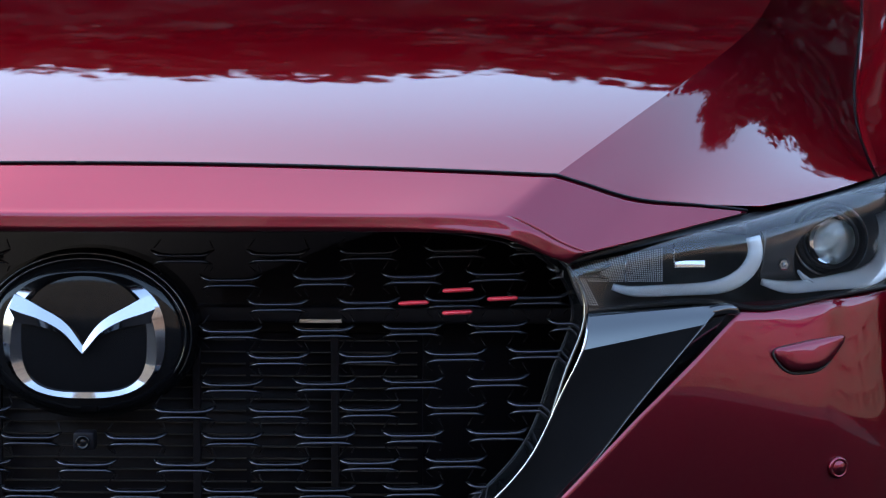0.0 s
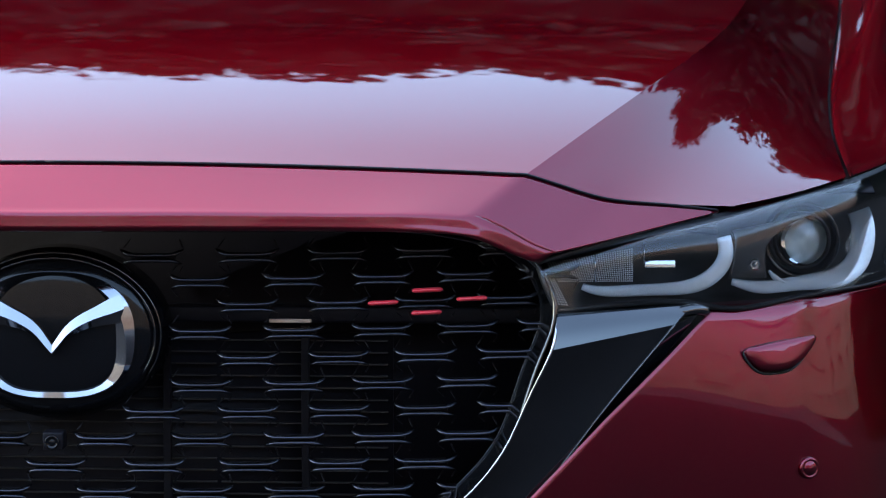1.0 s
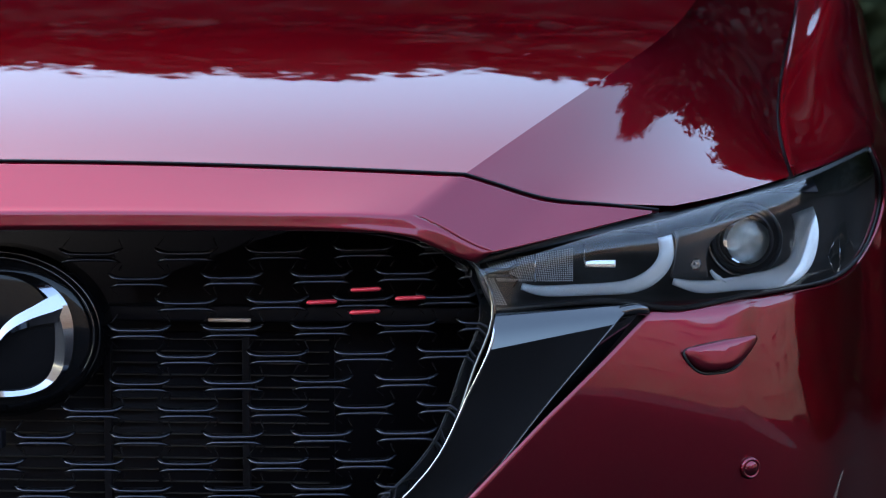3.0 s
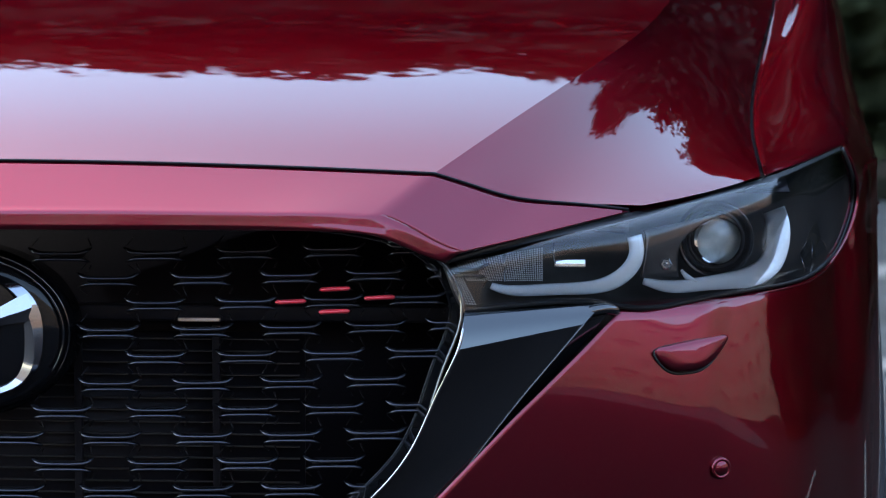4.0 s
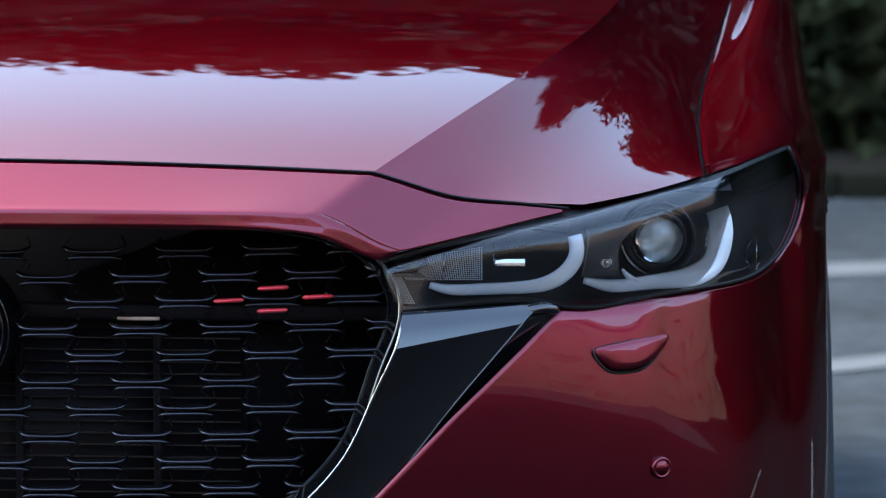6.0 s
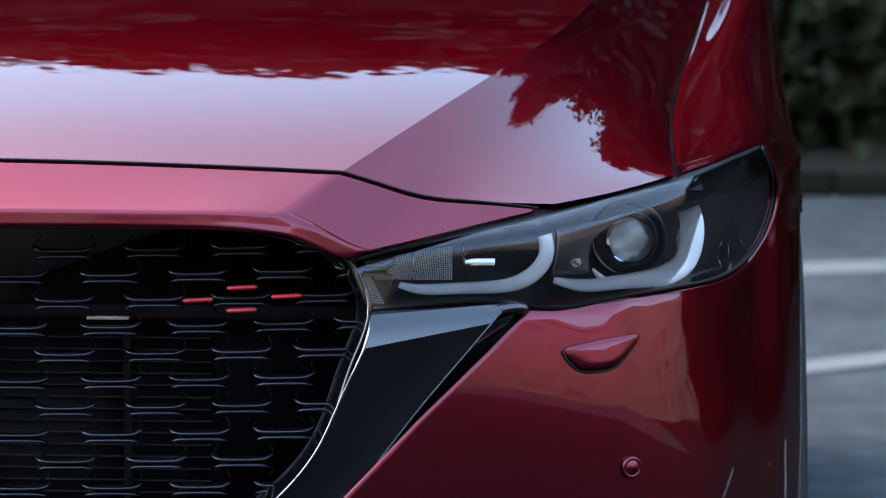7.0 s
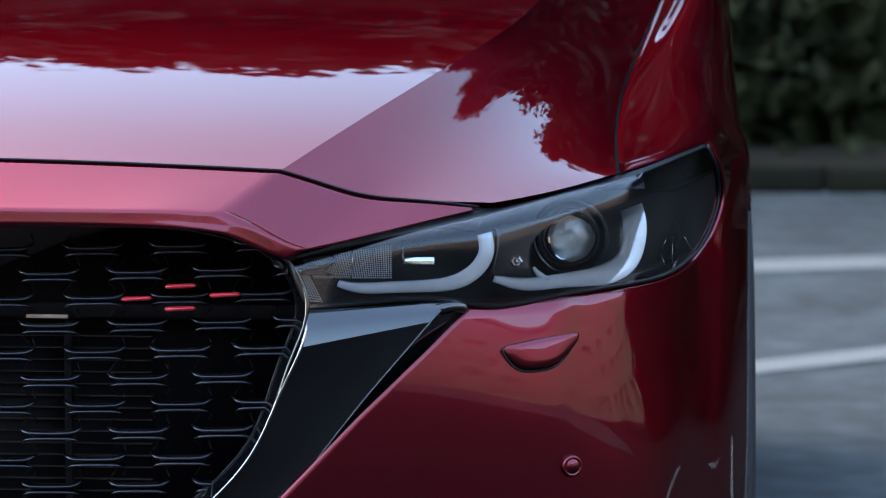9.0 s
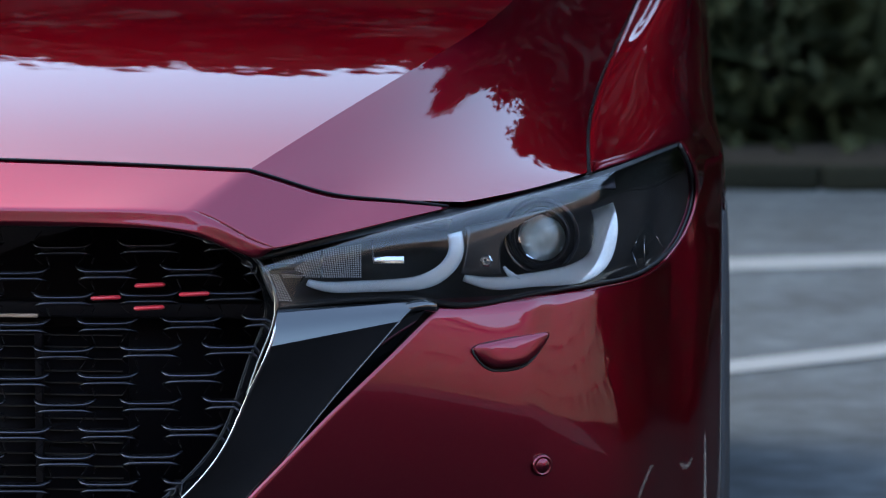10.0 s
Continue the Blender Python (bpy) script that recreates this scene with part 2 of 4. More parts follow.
# second unseen sheet, added to darken the bumper corner's reflections
side_dark_net = np.array([[(x, y, 0.004) for x in np.linspace(2.5, 60, 30)] for y in np.linspace(3.1, 10.7, 8)])
tagged(part("road", sheet_bm(side_dark_net, (0, 0, 1)), DARK_GROUND, None), "unseen dark ground sheet added beside the car to darken its reflections", "road", kind="structure")



def road_line(x, y, length, turn, wide):
    bm = block_bm(-length / 2, length / 2, -wide / 2, wide / 2, 0.0, 0.004)
    ob = part("parking_line", bm, LINE_PAINT, None, smooth=False)
    ob.matrix_basis = pose(x, y, 0.003, 0, 0, turn)
    return tagged(ob, "white painted parking bay line on asphalt", "road marking", "parking bay lines")


road_line(1.26, 5.60, 5.0, 41, 0.17)
road_line(0.30, 7.59, 3.0, 21, 0.34)
road_line(3.1, 1.3, 2.6, 50, 0.15)
road_line(3.4, 3.6, 2.6, 50, 0.15)
road_line(4.3, 2.6, 2.6, 62, 0.12)

KERB_Y = 10.9
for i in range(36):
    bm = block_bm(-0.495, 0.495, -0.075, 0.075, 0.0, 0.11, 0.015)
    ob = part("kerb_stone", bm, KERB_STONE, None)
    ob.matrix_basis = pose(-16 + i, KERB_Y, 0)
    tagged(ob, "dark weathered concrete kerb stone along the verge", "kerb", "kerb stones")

# past 8 m an unseen bank is added to block low sky in reflections
verge_net = np.array([[(x, KERB_Y + 0.08 + d, 0.10 + 0.05 * min(d, 6) + 0.42 * max(d - 8, 0) + 0.05 * noise.noise((x, d, 3))) for x in np.linspace(-60, 60, 90)] for d in np.linspace(0, 40, 40)])
tagged(part("verge", sheet_bm(verge_net, (0, 0, 1)), SOIL, None), "brown leaf-strewn soil verge behind the kerb, with an added unseen bank", "verge", kind="structure")


def leaf_bm(centres, per, spread, size, seed, squash=0.8, core=3):
    """Many small bent leaves scattered round the given centres."""
    rng = np.random.default_rng(seed)
    verts, faces = [], []
    for c in centres:
        for _ in range(per):
            d = rng.normal(size=3)
            d *= spread * rng.random() ** 0.45 / np.linalg.norm(d)
            d[2] *= squash
            q = np.array(c) + d
            a, b = rng.normal(size=3), rng.normal(size=3)
            a /= np.linalg.norm(a)
            b -= a * np.dot(a, b)
            b /= np.linalg.norm(b)
            s = size * (0.6 + 0.8 * rng.random())
            n = np.cross(a, b) * 0.18 * s
            k = len(verts)
            verts += [tuple(q - a * s), tuple(q - b * s * 0.5 + n), tuple(q + a * s), tuple(q + b * s * 0.5 + n)]
            faces += [(k, k + 1, k + 2), (k, k + 2, k + 3)]
        for _ in range(core):
            a, b = rng.normal(size=3), rng.normal(size=3)
            a /= np.linalg.norm(a)
            b -= a * np.dot(a, b)
            b /= np.linalg.norm(b)
            q, w, k = np.array(c), spread * 0.62, len(verts)
            for turn in range(7):
                g, r = 2 * math.pi * turn / 7, w * (0.65 + 0.5 * rng.random())
                verts.append(tuple(q + a * r * math.cos(g) + b * r * math.sin(g)))
            faces.append(tuple(range(k, k + 7)))
    mesh = bpy.data.meshes.new("leaves")
    mesh.from_pydata(verts, [], faces)
    return mesh


def tree(height, radius, seed):
    rng = random.Random(seed)
    root = new("tree")
    trunk = tube_bm([(0, 0, -0.05), (0.05, 0.02, height * 0.2), (0.1, -0.05, height * 0.45), (0.02, 0.05, height * 0.8)], 0.22, sides=9, up=(0, 1, 0), taper=[1.25, 1, 0.7, 0.25])
    tips = []
    for i in range(11):
        z = height * (0.28 + 0.05 * i)
        a = i * 2.4 + rng.random()
        reach = radius * (0.55 + 0.4 * rng.random()) * (1.1 - 0.5 * i / 11)
        end = Vector((math.cos(a) * reach, math.sin(a) * reach, z + reach * 0.55))
        tube_bm([(0.05, 0, z), end * 0.5 + Vector((0, 0, z * 0.45)), end], 0.075, sides=6, bm=trunk, up=(0.3, 1, 0.2), taper=[1, 0.65, 0.25])
        tips += [end, end * 0.75 + Vector((0, 0, z * 0.27))]
    part("trunk", trunk, BARK, root)
    centres = []
    for t in tips:
        for _ in range(4):
            centres.append(t + Vector((rng.uniform(-1, 1), rng.uniform(-1, 1), rng.uniform(-0.5, 0.9))) * radius * 0.36)
    for _ in range(14):
        centres.append(Vector((rng.uniform(-0.5, 0.5) * radius, rng.uniform(-0.5, 0.5) * radius, height * rng.uniform(0.75, 1.0))))
    link("crown", leaf_bm(centres, 120, radius * 0.29, 0.19, seed), LEAF, root, smooth=False)
    return tagged(root, "tall broadleaf tree with a dense dark green crown", "tree", "trees behind the kerb")


kinds = [tree(10.6, 3.8, 1), tree(10.0, 3.6, 2), tree(11.2, 4.0, 3)]
spots = [(-23 + 4.1 * i, 15.2 + 1.2 * (i % 2)) for i in range(11)] + [(-23 + 3.6 * i, 19 + 1.2 * (i % 3)) for i in range(13)]
spots += [(14.5, 15.5), (18.0, 18.5), (9.0, 18.5), (12.5, 17.0), (7.4, 14.6), (13.6, 12.4)] + [(-26, 9), (-27, 3)]
for i, (x, y) in enumerate(spots):
    s = 0.92 + 0.12 * ((i * 37) % 10) / 10
    s = 1.25 if i >= len(spots) - 2 else s
    round_by = math.degrees(math.atan2(x - 0.75, y))
    s = 1.08 if 20 < round_by < 31 else 0.84 if 7 < round_by < 20 else s
    if i < 3:
        kinds[i].matrix_basis = pose(x, y, 0.3, 0, 0, 40 * i)
    else:
        copy_thing(kinds[i % 3], pose(x, y, 0.3 if y > 12 else 0.0, 0, 0, 67 * i) @ Matrix.Scale(s, 4))

for x, y, wide, tall in ((3.6, 15.4, 0.42, 1.14), (8.4, 12.9, 0.46, 1.46)):
    slim = copy_thing(kinds[1], pose(x, y, 0.3, 0, 0, 25))
    slim.scale = (wide, wide, tall)
    tagged(slim, "tall slender tree with a narrow dark green crown", "tree", "trees behind the kerb")

rng = random.Random(5)
centres = [(x + rng.uniform(-0.2, 0.2), 12.0 + 0.25 * z + rng.uniform(-0.25, 0.35), 0.15 + z) for x in np.arange(-9, 13, 0.36) for z in (0.1, 0.5, 0.95, 1.4, 1.9)]
# tall rear rows, out of view, added to shut sky gaps in reflections
centres += [(x + rng.uniform(-0.4, 0.4), 13.6 + rng.uniform(-0.4, 0.6), z) for x in np.arange(-24, 16, 0.55) for z in (1.9, 2.5, 3.1, 3.7, 4.3)]
centres += [(x + rng.uniform(-0.4, 0.4), 14.6 + rng.uniform(-0.4, 0.6), z) for x in np.arange(-6, 26, 0.6) for z in (1.5, 2.4, 3.3, 4.2, 4.8, 5.4, 6.0, 6.6)]
tagged(link("hedge", leaf_bm(centres, 110, 0.55, 0.06, 8, core=5), HEDGE_LEAF, None, smooth=False), "dense dark green hedge behind the verge, with taller unseen rows added", "hedge", kind="stuff")
centres = [(13.2 + rng.uniform(-0.5, 0.5) + max(0, y - 8) * 0.4, y + rng.uniform(-0.3, 0.3), z) for y in np.arange(7.2, 18, 0.8) for z in (0.4, 1.1, 1.8, 2.5, 3.2, 3.9, 4.6)]
tagged(link("hedge", leaf_bm(centres, 110, 0.85, 0.11, 9, core=7), HEDGE_LEAF, None, smooth=False), "tall dark green hedge beside the parking area", "hedge", kind="stuff")


def facade(x0, x1, y, height, floors, bays, skin):
    """A rendered building with rows of recessed windows and a cornice."""
    root = new("building")
    wide = x1 - x0
    bay, storey = wide / bays, (height - 1.2) / floors
    bm = bmesh.new()
    xs, zs = [x0], [0.0]
    for i in range(bays):
        xs += [x0 + bay * (i + 0.28), x0 + bay * (i + 0.72)]
    xs.append(x1)
    for j in range(floors):
        zs += [storey * (j + 0.28), storey * (j + 0.82)]
    zs.append(height)
    for i in range(len(xs) - 1):
        for j in range(len(zs) - 1):
            if i % 2 and j % 2:
                continue
            block_bm(xs[i], xs[i + 1], y - 0.4, y, zs[j], zs[j + 1], bm=bm)
    block_bm(x0, x1, y - 9, y - 8.6, 0, height, bm=bm)
    block_bm(x0, x0 + 0.4, y - 8.6, y - 0.4, 0, height, bm=bm)
    block_bm(x1 - 0.4, x1, y - 8.6, y - 0.4, 0, height, bm=bm)
    part("wall", bm, skin, root, smooth=False)
    part("cornice", block_bm(x0 - 0.2, x1 + 0.2, y - 0.3, y + 0.35, height - 0.5, height, 0.06), skin, root, smooth=False)
    part("roof", block_bm(x0, x1, y - 9, y - 0.2, height, height + 0.3), skin, root, smooth=False)
    pane = None
    for i in range(bays):
        for j in range(floors):
            if pane is None:
                pane = part("window", block_bm(0, bay * 0.44, -0.03, 0.03, 0, storey * 0.54), WINDOW_DARK, root, smooth=False)
                w = pane
            else:
                w = new("window", pane.data)
                w.parent = root
            w.matrix_basis = pose(x0 + bay * (i + 0.28), y - 0.25, storey * (j + 0.28))
    return tagged(root, "long building with rows of shuttered windows", "building")


# front building wears the brightened colour; only reflections show it
facade(-40, 32.6, -30, 14.0, 5, 40, BRIGHTENED_WALL)
side_house = facade(-22, 32, 0, 13.0, 5, 26, STONE_WALL)
side_house.matrix_basis = pose(33, -9, 0, 0, 0, 90)

# ---------------------------------------------------------------- the car
car = tagged(new("car"), "deep red metallic compact sport utility car parked with its lamps off", "car")


def hood_height(y):
    """The hood's rise behind its front edge: steep at the nose, flatter to the screen."""
    d = np.maximum(np.asarray(y, float), 0)
    return 0.116 * d + 0.30 * 0.33 * (1 - np.exp(-d / 0.33))


def hood_line(x):
    """Front edge of the hood from the middle to its corner."""
    return 0.016 * (x / 0.483) ** 2, 0.9875 - 0.0125 * (x / 0.483) ** 2


# middle panel of the hood between the two creases
back = 1.25
rows = []
for f in np.linspace(0, 1, 9):
    d = back * f ** 1.4
    edge = np.interp(d, [0, 0.10, 0.26, 0.44, 0.75, 1.3], [0.483, 0.543, 0.621, 0.685, 0.738, 0.78])
    line = []
    for g in np.linspace(0, 1, 7):
        y0, z0 = hood_line(0.483 * g)
        line.append((edge * g, y0 + d, z0 + float(hood_height(d)) + 0.006 * (1 - g * g) * min(1, d * 3)))
    rows.append(line)
hood_mid = loft(rows, 48, 70)
crease = hood_mid[:, -1]
front_edge = spline([tuple(crease[0]), (0.515, 0.031, 0.964), (0.559, 0.051, 0.949), (0.618, 0.072, 0.941), (0.691, 0.095, 0.937)], 30)
outer = np.concatenate([spline([(0.691, 0.095, 0.937), (0.753, 0.145, 0.946), (0.813, 0.205, 0.959)], 14)[:-1],
                        spline([(0.813, 0.205, 0.959), (0.807, 0.410, 0.997), (0.822, 0.690, 1.056), (0.845, 0.95, 1.107), (0.86, 1.27, 1.150)], 57)])
rear_edge = spline([tuple(crease[-1]), (0.82, 1.268, 1.160), (0.86, 1.27, 1.150)], 30)
hood_side = coons(front_edge, rear_edge, crease, outer)
for _ in range(500):
    hood_side[1:-1, 1:-1] = (hood_side[:-2, 1:-1] + hood_side[2:, 1:-1] + hood_side[1:-1, :-2] + hood_side[1:-1, 2:]) / 4
u = np.linspace(0, 1, 30)[None, :]
v = np.linspace(0, 1, 70)[:, None]
hood_side[..., 2] += 0.004 * np.sin(np.pi * u) * np.sin(np.pi * v) ** 0.7
bm = sheet_bm(hood_mid, (0, -0.3, 1), True)
sheet_bm(hood_side, (0.2, -0.2, 1), True, bm)


def sharpen(bm, line):
    """Marks the edges that run along the given line, and its mirror image, as sharp."""
    keys = {tuple(np.round(p * np.array([k, 1, 1]), 3)) for p in line for k in (1, -1)}
    marked = {v for v in bm.verts if tuple(np.round(np.array(v.co), 3)) in keys}
    for e in bm.edges:
        if e.verts[0] in marked and e.verts[1] in marked:
            e.smooth = False


sharpen(bm, crease)
hood = part("hood", bm, PAINT, car)
mod = hood.modifiers.new("thickness", "SOLIDIFY")
mod.thickness, mod.offset, mod.use_rim = 0.006, -1, False

# front panel between hood and grille
gap = 0.0035
top_mid = np.array([(x, hood_line(x)[0] - gap, hood_line(x)[1] - 0.0015) for x in np.linspace(0, 0.483, 40)])
low_mid = spline([(0.015, -0.047, 0.943), (0.185, -0.047, 0.944), (0.325, -0.047, 0.943), (0.398, -0.046, 0.942), (0.435, -0.044, 0.9395)], 40)
low_mid[0, 0] = 0
side_r = polyline([tuple(top_mid[-1]), tuple(low_mid[-1])], 18)
side_l = polyline([tuple(top_mid[0]), tuple(low_mid[0])], 18)
panel_mid = coons(top_mid, low_mid, side_l, side_r)
tip = (0.676, 0.085, 0.932)
top_side = spline([tuple(top_mid[-1]), (0.515, 0.026, 0.9625), (0.560, 0.045, 0.9475), (0.616, 0.064, 0.940), tip], 26)
low_side = spline([tuple(low_mid[-1]), (0.464, -0.041, 0.926), (0.493, -0.036, 0.909), (0.513, -0.030, 0.901)], 12)
low_side = np.concatenate([low_side[:-1], spline([(0.513, -0.030, 0.901), (0.573, 0.012, 0.912), (0.628, 0.050, 0.923), tip], 15)])
panel_side = coons(top_side, low_side, side_r, np.repeat(top_side[-1:], 18, 0))
bm = sheet_bm(panel_mid, (0, -0.5, 1), True)
sheet_bm(panel_side, (0.1, -0.6, 1), True, bm)
lip_top = np.concatenate([low_mid[:-1], spline([tuple(low_mid[-1]), (0.464, -0.041, 0.926), (0.493, -0.036, 0.909), (0.513, -0.030, 0.901)], 16)])
lip_low = spline([(0.015, -0.047, 0.923), (0.185, -0.047, 0.924), (0.325, -0.047, 0.924), (0.403, -0.048, 0.922), (0.439, -0.0465, 0.916), (0.469, -0.043, 0.903), (0.498, -0.034, 0.891)], len(lip_top))
lip_low[0, 0] = 0
ease = np.clip((len(lip_top) - 2 - np.arange(len(lip_top))) / 8, 0.35, 1)[:, None]
lip_rows = [lip_top * (1 - f) + lip_low * f + np.array([0, -push, 0]) * ease for f, push in ((0, 0), (0.14, 0.0034), (0.34, 0.0050), (0.66, 0.0058), (0.92, 0.0058), (1.04, 0.0040))]
sheet_bm(loft(lip_rows + [lip_low + np.array([0, 0.02, 0.003])], len(lip_top), 30), (0, -1, 0.3), True, bm)
sharpen(bm, side_r)
fascia = part("front_panel", bm, PAINT, car)
mod = fascia.modifiers.new("thickness", "SOLIDIFY")
mod.thickness, mod.offset = 0.003, -1

# black tube laid in the hood gap to draw its shade as a line
seam = np.concatenate([top_mid, top_side[1:]])
bm = tube_bm(seam + np.array([0, 0.001, 0.0015]), 0.0012, 0.0014, 8)
tube_bm(np.array([-1, 1, 1]) * (seam + np.array([0, 0.001, 0.0015])), 0.0012, 0.0014, 8, bm)
part("hood_seal", bm, DEEP_BLACK, car)

# dark tray under the gap between hood and front panel
tray = np.stack([np.concatenate([top_mid, top_side[1:]]) + np.array([0, dy, dz]) for dy, dz in ((0.004, -0.022), (0.03, -0.018), (0.24, -0.012))])
sheet("slam_panel", tray, (0, 0, 1), DEEP_BLACK, car, True)

# ---------------------------------------------------------------- grille
grille = part("grille", block_bm(-0.56, 0.56, 0.13, 0.14, 0.50, 0.96), DEEP_BLACK, car, "gloss black grille of staggered forked bars")
opening = spline([(0.013, -0.040, 0.923), (0.240, -0.040, 0.923), (0.402, -0.034, 0.921), (0.440, -0.030, 0.914), (0.491, -0.012, 0.889), (0.513, -0.022, 0.844), (0.497, -0.026, 0.791), (0.466, -0.030, 0.706), (0.429, -0.030, 0.659), (0.361, -0.030, 0.608), (0.178, -0.030, 0.571), (0.005, -0.030, 0.563)], 90)
middle = np.array([0, 0, 0.76])
opening[0, 0] = opening[-1, 0] = 0
inner = middle + (opening - middle) * np.array([0.972, 1, 0.955])
inner[:, 0] = np.where(opening[:, 0] < 0.02, opening[:, 0], inner[:, 0])
inner[:, 1] = 0.012
deep = inner.copy()
deep[:, 1] = 0.10
frame_net = np.concatenate([coons(opening, inner, polyline([opening[0], inner[0]], 6), polyline([opening[-1], inner[-1]], 6)),
                            coons(inner, deep, polyline([inner[0], deep[0]], 8), polyline([inner[-1], deep[-1]], 8))[1:]])
sheet("grille_frame", frame_net, (-0.3, -1, 0), GLOSS_BLACK, grille, True)
for side in (1, -1):
    edge = (inner[22:78] + np.array([0, -0.002, 0])) * np.array([side, 1, 1])
    part("frame_edge", tube_bm(edge, 0.0007, 0.0007, 6, up=(0, 1, 0)), SMOKED_CHROME, grille)


def grille_z(r, x):
    return 0.8382 - 0.0273 * (r - 1) - 0.002 * max(0, 1 - r) + 0.047 * x * x


def fork_bar_bm():
    """One grille bar: a slim slab with a groove, its ends forked up and down."""
    bm = bmesh.new()
    xs = [-0.0322, -0.0285, -0.0245, -0.0205, -0.009, 0.009, 0.0205, 0.0245, 0.0285, 0.0322]
    for sign, reach, rise in ((1, 1.0, 0.0054), (-1, 0.93, 0.0036)):
        bend = [1, 0.66, 0.30, 0.06, 0, 0, 0.06, 0.30, 0.66, 1]
        pts = [(x * reach, 0.005 * b, sign * (0.0027 + rise * b)) for x, b in zip(xs, bend)]
        tube_bm(pts, 0.0060, 0.0022, 8, bm, taper=[0.3, 0.7, 0.95, 1, 1, 1, 1, 0.95, 0.7, 0.3])
    bars = len(bm.faces)
    block_bm(-0.022, 0.022, 0.004, 0.022, -0.0024, 0.0024, 0.0006, bm)
    for end in (1, -1):
        for sign in (1, -1):
            tube_bm([(end * 0.0300, 0.012, sign * 0.0095), (end * 0.0262, 0.020, sign * 0.0150), (end * 0.0255, 0.022, sign * 0.0165)], 0.0010, 0.0006, 5, bm)
    bm.faces.ensure_lookup_table()
    for f in bm.faces[bars:]:
        f.material_index = 1
    return bm


bar_mesh = bpy.data.meshes.new("grille_bar")
b = fork_bar_bm()
b.to_mesh(bar_mesh)
b.free()
bar_mesh.shade_smooth()
bar_mesh.materials.append(SMOKED_CHROME)
bar_mesh.materials.append(DEEP_BLACK)
half = inner[:, [0, 2]]


def inside(x, z):
    hit = False
    ring = [(p[0], p[1]) for p in half] + [(-0.6, half[-1][1]), (-0.6, half[0][1])]
    for (x0, z0), (x1, z1) in zip(ring, ring[1:] + ring[:1]):
        if (z0 > z) != (z1 > z) and x < x0 + (x1 - x0) * (z - z0) / (z1 - z0):
            hit = not hit
    return hit


for r in range(-1, 14):
    for k in range(-6, 7):
        k2 = k + (0.5 if r % 2 == 0 else 0.0)
        x = (abs(k2) * (0.1045 - 0.0023 * abs(k2)) + 0.003 * max(0, 1 - abs(k2) / 4)) * (1 if k2 >= 0 else -1)
        z = grille_z(r, x)
        if not inside(abs(x) - 0.022, z) or ((x / 0.125) ** 2 + ((z - 0.809) / 0.09) ** 2 < 1) or (abs(x) < 0.02 and abs(z - 0.703) < 0.012):
            continue
        ob = new("grille_bar", bar_mesh)
        ob.parent = grille
        ob.matrix_basis = pose(x, 0.012, z, 0, -3.5 * x, 0)
for side in (1, -1):
    for dx, dz in ((-0.0445, 0), (0.0445, 0.001), (0, 0.0113), (-0.001, -0.0113)):
        bm = tube_bm([(-0.0155, 0, 0), (-0.013, 0, 0), (0.013, 0, 0), (0.0155, 0, 0)], 0.004, 0.0024, 10, taper=[0.4, 1, 1, 0.4])
        ob = part("red_accent", bm, ACCENT_RED, grille, "bright red accent strip")
        x = 0.385 + dx
        ob.matrix_basis = pose(side * x, -0.006, 0.849 + dz + 0.055 * (x * x - 0.147), 0, -3 * side, 0)

# ---------------------------------------------------------------- emblem and front camera
EMBLEM = Vector((0.003, 0.0, 0.8095))
emblem = part("emblem", lathe_bm([(0, -0.010), (0.5, -0.009), (0.8, -0.004), (0.93, 0.004), (1.0, 0.016), (1.0, 0.05)], (0, 0, 0), (0, 1, 0), 64), BADGE_BLACK, car, "round chrome badge on a gloss black plate")
emblem.matrix_basis = Matrix.Translation((EMBLEM.x, 0.020, EMBLEM.z)) @ Matrix.Diagonal((0.114, 1, 0.088, 1))


def oval(a, rx, rz, y, power=2.0):
    """A point of a squared-off oval round the badge's middle."""
    c, d = math.cos(a), math.sin(a)
    r = (abs(c) ** power + abs(d) ** power) ** (-1 / power)
    return np.array((EMBLEM.x + rx * r * c, y, EMBLEM.z + rz * r * d))


def under_emblem(ob):
    ob.matrix_parent_inverse = emblem.matrix_basis.inverted()
    return ob


def facets(rings, closed=False):
    """Strips between neighbouring lines of points, smooth along the lines and creased across them."""
    bm = bmesh.new()
    rows = [[bm.verts.new(p) for p in (line[:-1] if closed else line)] for line in rings]
    for v0, v1 in zip(rows, rows[1:]):
        n = len(v0)
        for i in range(n if closed else n - 1):
            bm.faces.new((v0[i], v0[(i + 1) % n], v1[(i + 1) % n], v1[i]))
    bmesh.ops.recalc_face_normals(bm, faces=bm.faces)
    if sum(f.normal.y * f.calc_area() for f in bm.faces) > 0:
        bmesh.ops.reverse_faces(bm, faces=bm.faces)
    of_row = {v: k for k, row in enumerate(rows) for v in row}
    for e in bm.edges:
        e.smooth = of_row[e.verts[0]] != of_row[e.verts[1]]
    return bm


turns = [2 * math.pi * i / 96 for i in range(97)]
outer_ring = np.array([oval(a, 0.0832, 0.0645, 0.0125, 2.45 if math.sin(a) > 0 else 2.6) for a in turns])
inner_ring = np.array([oval(a, 0.0645, 0.0622 if math.sin(a) > 0 else 0.0580, 0.0120, 2.2 if math.sin(a) > 0 else 3.3) for a in turns])
lean = np.array([0.48 + 0.36 * math.sin(a) for a in turns])[:, None]
crest_ring = outer_ring * (1 - lean) + inner_ring * lean
crest_ring[:, 1] -= 0.30 * np.linalg.norm(outer_ring - inner_ring, axis=1)
step_out = outer_ring + np.array([0, 0.012, 0])
